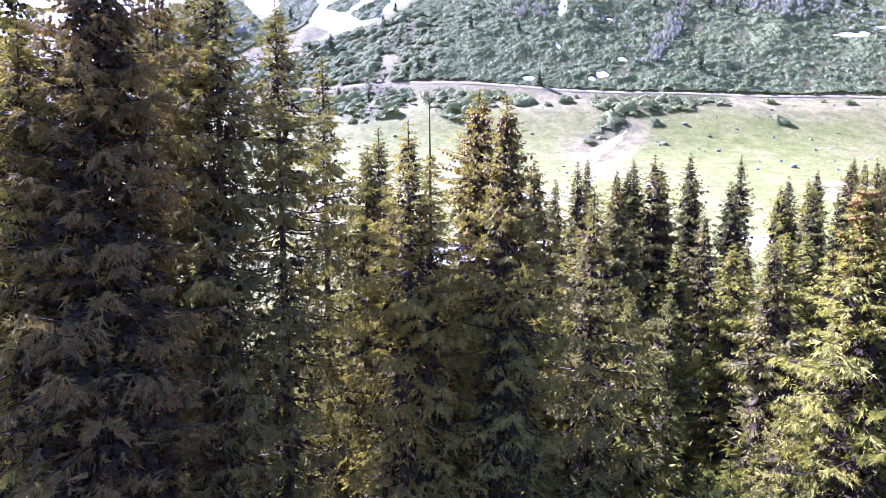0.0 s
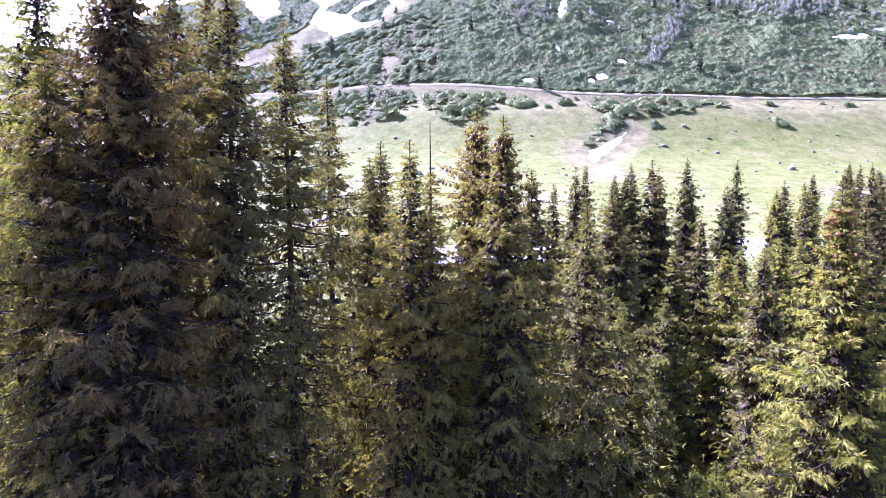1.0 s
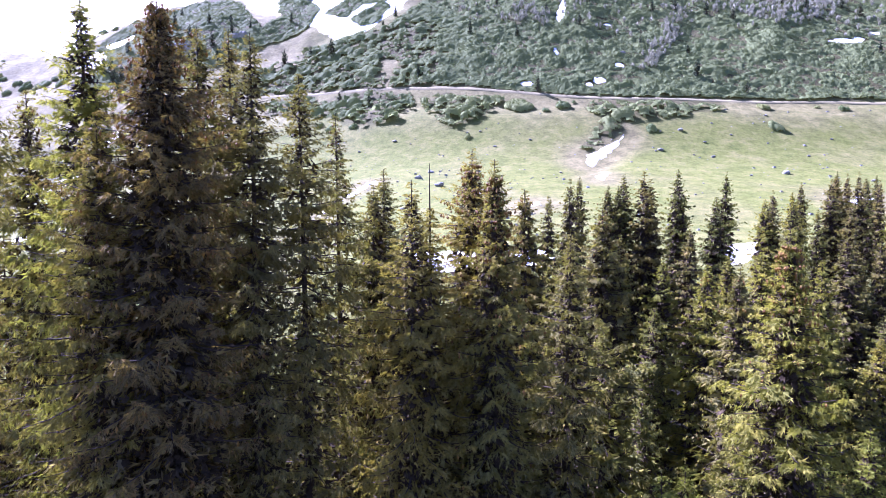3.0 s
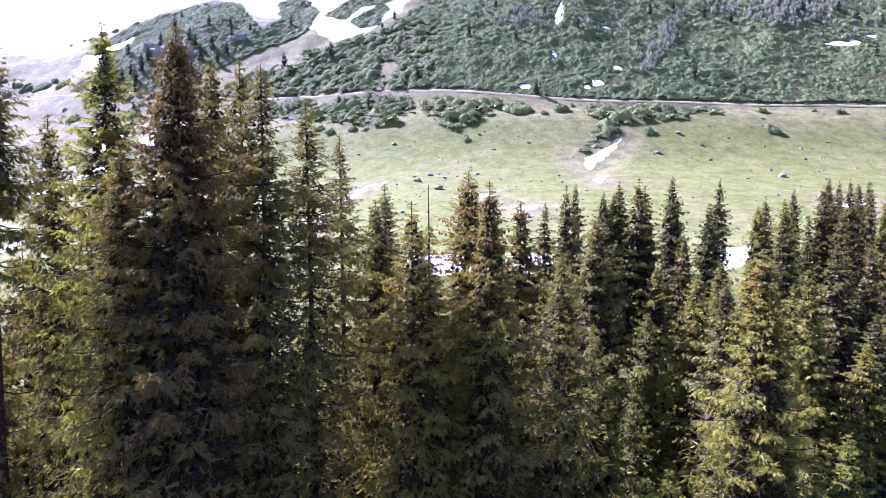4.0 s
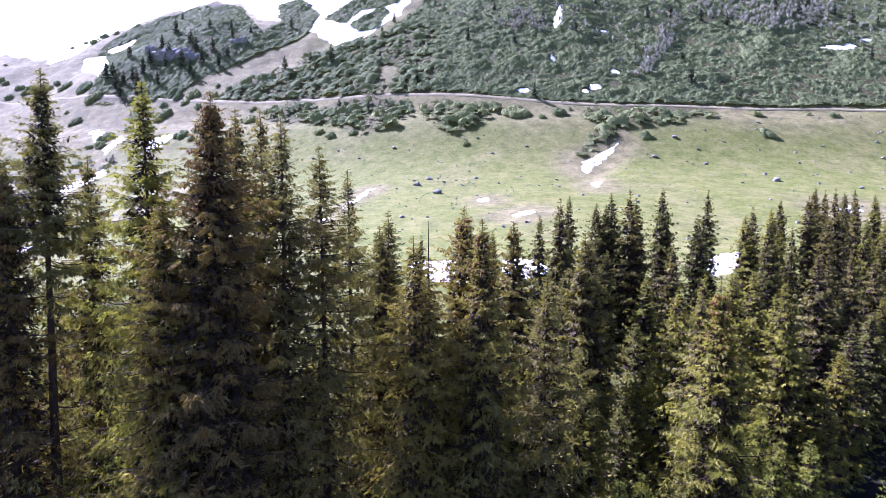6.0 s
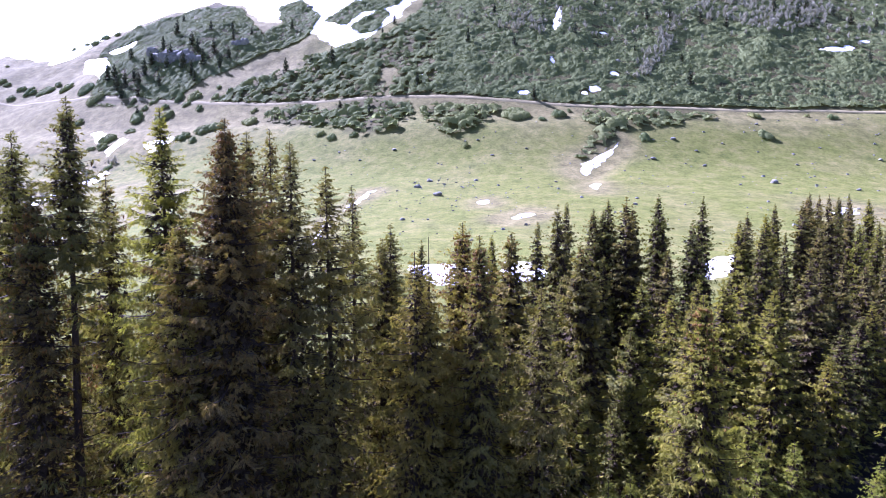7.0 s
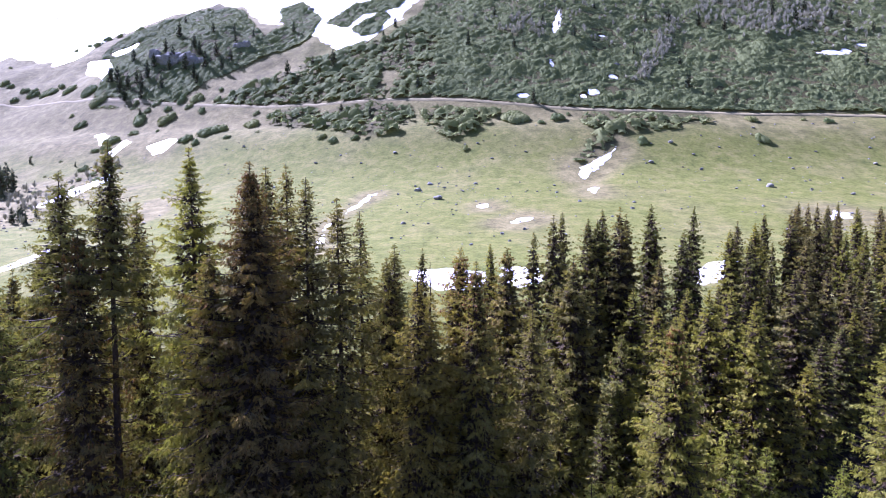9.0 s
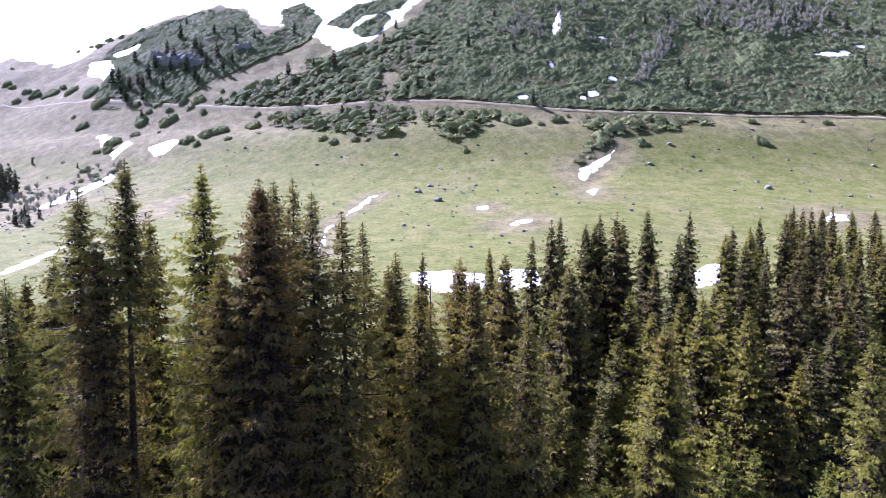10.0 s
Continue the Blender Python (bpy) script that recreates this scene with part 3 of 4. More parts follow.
def build_bare():
    rng = np.random.default_rng(8)
    vs, fs, at = [], [], 0
    for poly, n in ((BARE, 300), (BARE2, 110), (BARE3, 60), (UPPER, 260), (BED, 45)):
        xs, ys = [p[0] for p in poly], [p[1] for p in poly]
        while n > 0:
            x, y = rng.uniform(min(xs) - 4, max(xs) + 4), rng.uniform(min(ys) - 4, max(ys) + 4)
            if depth_in(poly, np.array(x), np.array(y)) < -4 * rng.random():
                continue
            n -= 1
            tall, spread = rng.uniform(2.2, 4.2), rng.uniform(1.0, 2.0)
            c = np.array((x, y, float(ground(x, y)) + 0.4))
            for _ in range(60):
                a, r = rng.random() * 6.28, rng.random()
                tip = c + (spread * r * math.cos(a), spread * r * math.sin(a), tall * (1 - 0.4 * r * r) * rng.uniform(0.7, 1))
                foot = c + (tip - c) * rng.uniform(0.0, 0.45)
                side = np.array((math.cos(a * 3), math.sin(a * 3), 0)) * rng.uniform(0.06, 0.17)
                vs += [foot - side, foot + side, tip]
                fs.append((at, at + 1, at + 2))
                at += 3
    tagged(new("bare_shrubs", mesh_of("bare_shrubs", vs, fs, TWIG_GREY)), "leafless grey shrubs among dwarf pine and beside the stream bed", "shrubs", kind="stuff")


build_bare()


def bush(x, y, width, rng):
    n = max(2, int(0.35 * width ** 1.5))
    r = np.sqrt(rng.random(n)) * width * 0.3
    a = rng.random(n) * 6.28
    size = (0.17 * width + 0.35) * rng.uniform(0.7, 1.3, n)
    tall = np.clip(size * rng.uniform(0.9, 1.3, n), 0.6, 2.4)
    X, Y = np.meshgrid(np.arange(-0.75 * width, 0.75 * width, 0.3), np.arange(-0.65 * width, 0.65 * width, 0.3))
    H = np.zeros(X.shape)
    for cx, cy, sz, h in zip(r * np.cos(a), 0.7 * r * np.sin(a), size, tall):
        H = np.maximum(H, h * np.sqrt(np.maximum(0, 1 - ((X - cx) ** 2 + (Y - cy) ** 2) / sz ** 2)))
    keep = H > 0.12
    v, f = pine_cover(X + x, Y + y, H + 0.2 * fbm(X + x, Y + y, 1.2, 68, 2) - 0.2, keep, 5.0, 0.42, 0.11, rng)
    base = np.array((x, y, float(ground(x, y))))
    ob = new("dwarf_pine_bush", mesh_of("dwarf_pine_bush", v - base, f, NEEDLES_PINE_HAZY))
    ob.location = base
    return tagged(ob, "low rounded dark green dwarf pine bush on the meadow", "bush", "bushes on the meadow")


bush_rng = np.random.default_rng(12)
for x, y, w in BUSHES:
    bush(x, y, w, bush_rng)


def boulder(x, y, width, rng):
    bm = bmesh.new()
    bmesh.ops.create_icosphere(bm, subdivisions=2, radius=0.5)
    seed = rng.random() * 50
    for v in bm.verts:
        k = 1 + 0.45 * noise.noise(v.co * 2.2 + Vector((seed, 0, 0)))
        v.co = Vector((v.co.x * k * width, v.co.y * k * width * 0.8, v.co.z * k * width * 0.6))
    me = bpy.data.meshes.new("boulder")
    bm.to_mesh(me)
    bm.free()
    me.materials.append(ROCK)
    ob = new("boulder", me)
    ob.location = (x, y, float(ground(x, y)) + 0.12 * width)
    return tagged(ob, "weathered grey boulder half sunk in the grass", "boulder", "boulders on the meadow")


for x, y, w in ROCKS:
    boulder(x, y, w, bush_rng)


def crag(x, y, width, tall, rng):
    """A weathered rock face that breaks through the thicket."""
    bm = bmesh.new()
    bmesh.ops.create_icosphere(bm, subdivisions=4, radius=0.5)
    shift = Vector((rng.random() * 50, rng.random() * 50, 0))
    for v in bm.verts:
        block = [math.copysign(abs(2 * c) ** 0.75 * 0.5, c) for c in v.co]
        q = Vector((block[0] * width, block[1] * width * 0.35, block[2] * tall))
        ledge = 1.3 * noise.noise(Vector((q.x * 0.22, q.y * 0.3, q.z * 0.08)) + shift) + 0.4 * noise.noise(Vector((q.x * 1.1, q.y * 1.1, q.z * 0.5)) + shift)
        v.co = q * (1 + 0.5 * ledge)
    me = bpy.data.meshes.new("crag")
    bm.to_mesh(me)
    bm.free()
    me.materials.append(ROCK)
    ob = new("crag", me)
    ob.location = (x, y, float(ground(x, y)) - 0.2 * tall)
    return tagged(ob, "grey rock face breaking through the dwarf pine", "rock", "crags of the knoll")


for x, y, w, h in CRAGS:
    crag(x, y, w, h, bush_rng)


# ---- spruces ----
def spruce_meshes(rng, tall, wide, slope, fill, twig, cones, bare=0.0, bald=0.0, coarse=1.0, lee=1.0, core=2.0, crop=4.5, inner=0.8, skirt=99):
    """Trunk, limbs, crown and cones of a spruce with its foot at the origin. wide, slope: the crown widens by slope for
    each metre below the top, up to wide; fill: how dense the fronds are; twig: the twigs' length; bare: share of limbs
    that are missing; bald: metres of bare leader at the top; coarse: above 1, fewer and larger limbs; lee: how long the
    limbs of the east side are;
    core: how many broad inner sprays close the crown round the trunk; crop: how far down from the top the cones reach;
    inner: how many dead sprays stand round the trunk as dark sun blockers; skirt: metres below the top, from where most
    limbs have died off."""
    P, W, S, O, R = [], [], [], [], []
    limb_v, limb_f, cone_at = [], [], []
    bend = rng.uniform(-0.012, 0.012, 2)
    d, at = 0.16 + bald, 0
    joints = np.array((0, 0.3, 0.6, 0.85)) if coarse < 1.3 else np.array((0, 0.4, 0.8)) if coarse < 1.6 else np.array((0, 0.8))
    while d < tall - 1.2:
        z = tall - d
        sway = np.array((bend[0] * z * z / tall, bend[1] * z * z / tall, 0))
        reach = (wide * math.tanh(slope * (d - bald) / wide) * min(1, 0.7 + 0.2 * (d - bald)) + 0.05) * rng.uniform(0.82, 1.1)
        limbs = int((rng.integers(5, 8) + (1 if d > 3 else 0)) / (coarse ** 0.4 if coarse < 1.3 else coarse))
        turn = rng.random() * 6.28
        for k in range(limbs):
            if rng.random() < (bare if d < skirt else 0.85):
                continue
            a = turn + k * 6.283 / limbs + rng.normal(0, 0.25)
            L = reach * rng.uniform(0.68, 1.1) * (1.2 if rng.random() < 0.08 else 1) * (lee if math.cos(a) > 0.2 else 1)
            out, side = np.array((math.cos(a), math.sin(a), 0)), np.array((-math.sin(a), math.cos(a), 0))
            low = min(1.0, d / 7)
            rise, curl = 0.55 - 1.0 * low + rng.normal(0, 0.10), -0.2 + 0.62 * low + rng.normal(0, 0.06)
            foot = np.array((0, 0, z + rng.normal(0, 0.07))) + sway
            pts = foot + np.outer(joints * L, out) + np.outer(L * (rise * joints + curl * joints * joints), (0, 0, 1))
            th = (0.014 + 0.011 * L) * (1 - 0.9 * joints)
            for p, w in zip(pts, th):
                for q in range(3):
                    limb_v.append(p + w * (math.cos(q * 2.094) * side + math.sin(q * 2.094) * np.array((0, 0, 1))))
            for s in range(len(joints) - 1):
                for q in range(3):
                    b = at + 3 * s
                    limb_f.append((b + q, b + (q + 1) % 3, b + 3 + (q + 1) % 3, b + 3 + q))
            at += 3 * len(joints)
            # fronds: side shoots along the limb, each set with twigs
            n = max(4 if d > 2 else 2, int(1.6 * fill * (6 + 10 * L) / coarse ** 0.5 * rng.uniform(0.8, 1.2) * (1 if d < 8 else 0.6 if d < 13.5 and coarse < 1.3 else 0.35)))
            leaf = twig * (1 if d < 13.5 or coarse > 1.3 else 1.35)
            s = np.concatenate([0.12 + 0.86 * rng.random(n) ** 0.8, (0.97, 1.0)])
            hand = np.where(np.arange(n + 2) % 2, 1.0, -1.0)
            hand[-2:] *= 0.15
            span = (0.06 + 0.07 * min(L, 1.8) + 0.20 * L * (1.05 - s)) * rng.uniform(0.7, 1.25, n + 2)
            root = foot + np.outer(s * L, out)
            root[:, 2] += L * (rise * s + curl * s * s)
            tilt = rise + 2 * curl * s
            way = np.outer(0.55 + 0.25 * rng.random(n + 2), out) + np.outer(hand * (0.6 + 0.3 * rng.random(n + 2)), side)
            way[:, 2] = 0.55 * tilt - (0.05 + 0.42 * low) * rng.uniform(0.2, 1.0, n + 2)
            way /= np.linalg.norm(way, axis=1)[:, None]
            each = np.maximum(3, (span / leaf * 3.6)).astype(int)
            i = np.repeat(np.arange(n + 2), each)
            f = rng.random(len(i)) ** 0.85
            pos = root[i] + way[i] * (f * span[i])[:, None]
            pos[:, 2] -= 0.5 * low * span[i] * f
            w = way[i] * 0.8 + rng.normal(0, 0.28, (len(i), 3))
            w -= 0.3 * out
            w[:, 2] += 0.08 - (0.3 + 0.8 * rng.random(len(i))) * low
            P.append(pos)
            W.append(w)
            O.append(np.tile(out, (len(i), 1)))
            S.append(leaf * rng.uniform(0.7, 1.45, len(i)) * (0.32 + 0.68 * min(1.0, d / 5)))
            R.append(rng.uniform(0.19, 0.29, len(i)) if coarse < 1.25 else rng.uniform(0.24, 0.36, len(i)))
            # older inner sprays close to the trunk, broad and dense
            m = rng.poisson(0.9 * core * (1.2 + 1.3 * L) * (2.2 if coarse < 1.3 else 1)) if d > 0.5 else 0
            if m:
                cs = rng.uniform(0.04, 0.62, m)
                pos = foot + np.outer(cs * L, out) + np.outer(rng.normal(0, 0.12, m) * L, side)
                pos[:, 2] += L * (rise * cs + curl * cs * cs) - rng.uniform(0, 0.25, m)
                P.append(pos)
                W.append(np.outer(rng.uniform(0.3, 0.9, m), out) + np.outer(rng.normal(0, 0.7, m), side) + np.outer(rng.uniform(-0.9, 0.1, m), (0, 0, 1)))
                O.append(np.tile(out, (m, 1)))
                S.append((0.2 + 0.05 * L if coarse < 1.3 else 0.22 + 0.2 * L) * rng.uniform(0.7, 1.2, m))
                R.append(rng.uniform(0.24, 0.36, m))
            if cones and d < tall * 0.6 and d > 0.5 and rng.random() < 0.9:
                for _ in range(rng.poisson(cones * (0.5 + L) * math.exp(-d / crop))):
                    cs = rng.uniform(0.45, 1.0)
                    cone_at.append(foot + out * cs * L + side * rng.normal(0, 0.12) + np.array((0, 0, L * (rise * cs + curl * cs * cs) - 0.04)))
        d += (0.17 + 0.055 * min(d, 7)) * rng.uniform(0.75, 1.3) * (coarse if coarse < 1.3 else coarse ** 0.4)
    n = 9
    zz = 0.05 + rng.random(n) * (0.5 + bald)
    P.append(np.stack([0 * zz, 0 * zz, tall - zz], -1) + np.array((*(bend * tall), 0)))
    w = rng.normal(0, 0.4, (n, 3))
    w[:, 2] = 0.9
    W.append(w)
    O.append(rng.normal(0, 0.6, (n, 3)))
    S.append(np.full(n, min(twig, 0.2) * 0.5))
    R.append(np.full(n, 0.16))
    P, W, O, S, R = np.concatenate(P), np.concatenate(W), np.concatenate(O), np.concatenate(S)[:, None], np.concatenate(R)[:, None]
    W /= np.linalg.norm(W, axis=1)[:, None]
    A = np.cross(W, O + rng.normal(0, 1, W.shape) * np.array((0.5, 0.5, 0.2)) + np.array((0, 0, 0.08)))
    A /= np.linalg.norm(A, axis=1)[:, None] + 1e-9
    B = np.cross(W, A)
    wd = R * S * 0.55
    fork = np.tan(rng.uniform(0.45, 0.85, S.shape))
    lift = rng.normal(0, 0.15, S.shape)
    if coarse < 1.25:
        # each twig: three slender shoots, set one past the other like a feather
        tip = P + W * S
        left, right = P + W * S * rng.uniform(0.05, 0.4, S.shape), P + W * S * rng.uniform(0.25, 0.6, S.shape)
        V = np.stack([P + W * S * 0.2 - A * wd * 0.75, P + W * S * 0.2 + A * wd * 0.75, tip + W * S * 0.25,
                      left - W * wd, left + W * wd, left + (W + A * fork * 0.8 + B * lift) * S * 0.6,
                      right - W * wd, right + W * wd, right + (W - A * fork * 0.8 + B * lift) * S * 0.55], 1).reshape(-1, 3)
        F = np.arange(len(V)).reshape(-1, 3)
    else:
        # farther off: a fork of two or three shoots
        short = 0.6 if coarse < 1.6 else 0.85
        wd *= 1.0 if coarse < 1.6 else 1.35
        V = np.stack([P - A * wd, P + A * wd, P + W * S, P + (W + A * fork + B * lift) * S * short, P + (W - A * fork + B * lift) * S * short], 1).reshape(-1, 3)
        forks = np.array([[0, 1, 2], [0, 1, 3], [0, 1, 4]]) if coarse < 1.6 else np.array([[0, 1, 3], [0, 1, 4]])
        F = (np.arange(len(P))[:, None, None] * 5 + forks[None]).reshape(-1, 3)
    # trunk
    rings, around = 12, 8
    tv, tf = [], []
    for r in range(rings + 1):
        z = tall * (r / rings) ** 0.85
        rad = 0.012 + 0.011 * (tall - z) + (0.10 * math.exp(-z / 0.5))
        for q in range(around):
            k = rad * (1 + 0.08 * rng.normal())
            tv.append((k * math.cos(q * 6.283 / around) + bend[0] * z * z / tall, k * math.sin(q * 6.283 / around) + bend[1] * z * z / tall, z - (0.4 if r == 0 else 0)))
    for r in range(rings):
        for q in range(around):
            a, b = r * around + q, r * around + (q + 1) % around
            tf.append((a, b, b + around, a + around))
    # hanging cones
    cm = None
    if cone_at:
        C = np.array(cone_at)
        n = len(C)
        ln, rd = rng.uniform(0.13, 0.21, n) * coarse, rng.uniform(0.036, 0.054, n) * coarse
        v = [C, C - np.stack([rng.normal(0, 0.02, n), rng.normal(0, 0.02, n), ln], -1)]
        for q in range(4):
            v.append(C + np.stack([rd * math.cos(q * 1.571), rd * math.sin(q * 1.571), -0.45 * ln], -1))
        v = np.stack(v, 1).reshape(-1, 3)
        f = np.array([[0, 2, 3], [0, 3, 4], [0, 4, 5], [0, 5, 2], [1, 3, 2], [1, 4, 3], [1, 5, 4], [1, 2, 5]])
        cm = mesh_of("cone_crop", v, (np.arange(n)[:, None, None] * 6 + f[None]).reshape(-1, 3), CONES)
    # dead inner sprays round the trunk, added to block sun and darken the crown
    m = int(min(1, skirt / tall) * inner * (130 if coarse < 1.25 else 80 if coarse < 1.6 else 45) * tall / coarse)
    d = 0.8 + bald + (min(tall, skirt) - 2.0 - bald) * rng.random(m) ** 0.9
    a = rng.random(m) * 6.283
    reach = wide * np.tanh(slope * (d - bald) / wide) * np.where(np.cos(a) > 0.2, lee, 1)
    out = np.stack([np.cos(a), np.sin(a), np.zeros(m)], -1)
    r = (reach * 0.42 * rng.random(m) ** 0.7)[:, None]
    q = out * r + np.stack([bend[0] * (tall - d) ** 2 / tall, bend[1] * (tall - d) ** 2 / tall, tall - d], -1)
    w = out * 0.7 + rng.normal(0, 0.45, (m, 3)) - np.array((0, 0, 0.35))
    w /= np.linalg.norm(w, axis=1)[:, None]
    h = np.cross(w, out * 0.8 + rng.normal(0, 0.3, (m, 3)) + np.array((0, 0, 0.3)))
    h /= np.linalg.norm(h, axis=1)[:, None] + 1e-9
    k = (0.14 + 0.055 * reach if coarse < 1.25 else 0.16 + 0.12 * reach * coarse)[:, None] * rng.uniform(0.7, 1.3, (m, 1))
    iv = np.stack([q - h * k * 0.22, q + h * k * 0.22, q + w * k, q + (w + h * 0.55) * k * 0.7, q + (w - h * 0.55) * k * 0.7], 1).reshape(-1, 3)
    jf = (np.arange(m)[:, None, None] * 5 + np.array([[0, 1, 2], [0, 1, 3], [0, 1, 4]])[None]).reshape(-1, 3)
    return mesh_of("trunk", tv, tf, BARK, True), mesh_of("limbwork", limb_v, limb_f, BARK), mesh_of("crown", V, F), mesh_of("inner_crown", iv, jf, DEAD_SHADE_TWIGS), cm


def spruce(x, y, top, wide=3.2, slope=0.4, fill=0.6, twig=0.145, cones=0.0, bare=0.0, bald=0.0, needles=None, seed=0, coarse=1.0, lee=1.0, core=2.0, crop=4.5, inner=0.8, skirt=99, label="", group="spruces of the stand", name="spruce_tree"):
    rng = np.random.default_rng(1000 + seed)
    z = float(ground(x, y)) - 0.1
    trunk, limbs, crown, dead, cone_mesh = spruce_meshes(rng, top - z, wide, slope, fill, twig, cones, bare, bald, coarse, lee, core, crop, inner, skirt)
    crown.materials.append(needles or NEEDLES)
    ob = new(name)
    ob.empty_display_size = 0.5
    ob.location = (x, y, z)
    part("trunk", trunk, ob)
    tagged(part("limbwork", limbs, ob), kind="stuff")
    tagged(part("crown", crown, ob), kind="stuff")
    tagged(part("inner_crown", dead, ob, "dead inner twigs, added dark to shade the crown"), kind="stuff")
    if cone_mesh:
        tagged(part("cone_crop", cone_mesh, ob, "clusters of hanging red-brown cones"), kind="stuff")
    return tagged(ob, label or "tall dark green spruce with drooping limbs", "tree", group)


# the near stand, one by one: place, height of the top, and the crown's habit
CONED = "tall spruce, its top hung with red-brown cones"
SPARSE = "tall slender spruce with a thin see-through crown"
YOUNG = "young bright green spruce in a gap"
spruce(-16.3, 14.6, 19.5, 2.5, 0.52, 0.55, 0.17, needles=NEEDLES_DEEP, core=1.2, inner=0.6, bare=0.1, skirt=7, seed=1, label="tall dark spruce with long level limbs")
spruce(-13.9, 14.2, 20.8, 2.3, 0.42, 0.55, 0.17, inner=0.9, core=1.6, bare=0.1, lee=0.8, skirt=7, cones=0.4, seed=2, label=SPARSE)
spruce(-15.4, 19.6, 18.3, 2.1, 0.44, 0.5, 0.2, cones=0.8, core=1.6, inner=1.0, bare=0.1, coarse=1.1, seed=3, label=SPARSE)
spruce(-10.9, 15.9, 20.7, 2.9, 0.40, 0.56, 0.165, inner=0.9, core=1.6, bare=0.08, lee=0.85, needles=NEEDLES_SUNLIT, seed=4, label="tall green spruce with drooping sunlit limbs")
spruce(-7.6, 13.4, 19.9, 3.3, 0.46, 0.58, 0.145, cones=3, crop=7, core=3.0, inner=2.2, needles=NEEDLES_RUSTY, seed=5, label=CONED)
spruce(-8.2, 17.4, 20.0, 2.6, 0.40, 0.42, 0.22, cones=0.8, coarse=1.2, seed=6)
spruce(-7.3, 18.2, 20.2, 2.6, 0.42, 0.52, inner=0.4, core=0.9, bare=0.15, lee=0.8, cones=0.6, seed=7)
spruce(-5.9, 16.0, 19.4, 2.5, 0.40, 0.52, twig=0.165, inner=0.5, core=1.2, bare=0.1, lee=0.9, seed=8, label=SPARSE)
spruce(-4.7, 17.9, 18.5, 2.4, 0.42, 0.5, twig=0.165, inner=0.5, core=1.2, bare=0.08, seed=9, label=SPARSE)
spruce(-4.2, 22.0, 17.9, 2.4, 0.38, 0.47, inner=0.4, core=0.9, bare=0.15, lee=0.9, cones=0.3, seed=10)
spruce(-2.7, 26.0, 15.9, 2.4, 0.44, 0.46, 0.18, core=1.2, bare=0.06, seed=11)
spruce(-0.3, 17.5, 15.4, 2.6, 0.40, 0.6, inner=0.35, core=0.5, bare=0.2, bald=1.5, needles=NEEDLES_SUN_YELLOW, seed=12, label="spruce coloured sunlit yellow, with a bare leader and thin limbs")
spruce(-0.9, 17.0, 14.8, 2.6, 0.42, 0.55, inner=1.0, core=1.2, bare=0.08, needles=NEEDLES_SUN_YELLOW, seed=36, label="spruce coloured sunlit yellow, with long drooping fans of twigs")
spruce(1.0, 19.2, 16.0, 2.2, 0.55, 0.5, cones=6.0, crop=3, inner=1.6, needles=NEEDLES_SUN_YELLOW, seed=13, label=CONED)
spruce(1.85, 17.0, 15.5, 2.4, 0.36, 0.5, cones=5.0, crop=3, inner=1.6, needles=NEEDLES_SUN_YELLOW, seed=14, label=CONED)
spruce(5.2, 33.6, 15.3, 3.0, 0.50, 0.39, 0.23, cones=1.5, seed=15, coarse=1.35, core=2.5)
spruce(10.7, 14.9, 13.2, 4.2, 0.37, 0.52, 0.15, cones=11.0, crop=1.5, needles=NEEDLES_SUNLIT, core=3.0, inner=2.0, seed=16, label="broad sunlit spruce, its crown top heavy with cones")
spruce(17.3, 35.6, 10.5, 3.3, 0.50, 0.42, 0.21, cones=0.7, seed=17, needles=NEEDLES_SUNLIT, coarse=1.3, core=2.5, label=CONED)
spruce(16.0, 28.5, 10.9, 3.0, 0.42, 0.42, 0.21, cones=0.7, seed=37, coarse=1.3, core=2.5)
spruce(26.8, 38.6, 10.5, 2.3, 0.40, 0.42, 0.22, needles=NEEDLES_SUNLIT, seed=18, coarse=1.35, core=2.5, label="slender sunlit spruce among darker ones")
spruce(11.5, 39.0, 14.3, 3.3, 0.55, 0.42, 0.22, cones=0.5, seed=19, coarse=1.35, core=2.5)
spruce(20.5, 30.0, 3.3, 2.0, 0.45, 0.52, 0.2, needles=NEEDLES_YOUNG, seed=20, label=YOUNG, coarse=1.35)
spruce(19.9, 24.0, 3.8, 2.0, 0.42, 0.52, 0.18, needles=NEEDLES_YOUNG, seed=21, label=YOUNG, coarse=1.2)
spruce(18.4, 24.6, 3.2, 1.8, 0.42, 0.52, 0.18, needles=NEEDLES_YOUNG, seed=38, label=YOUNG, coarse=1.2)
spruce(23.0, 21.4, 3.6, 1.8, 0.45, 0.52, 0.18, needles=NEEDLES_YOUNG, seed=22, label=YOUNG, coarse=1.2)
spruce(22.9, 18.0, 12.3, 2.4, 0.38, 0.5, 0.17, needles=NEEDLES_SUNLIT, seed=23, coarse=1.15)
spruce(33.0, 41.0, 4.6, 3.2, 0.52, 0.42, 0.24, needles=NEEDLES_SUNLIT, seed=24, coarse=1.35, core=2.5)
spruce(8.6, 17.5, 4.7, 1.7, 0.45, 0.59, 0.2, needles=NEEDLES_YOUNG, seed=25, label=YOUNG, coarse=1.1)
spruce(7.2, 15.6, 5.3, 1.7, 0.45, 0.59, 0.2, needles=NEEDLES_YOUNG, seed=26, label=YOUNG, coarse=1.1)
spruce(-14.7, 13.4, 17.1, 2.8, 0.42, 0.48, 0.17, cones=3, crop=8, inner=1.2, needles=NEEDLES_RUSTY, seed=27, coarse=1.1, label=CONED)
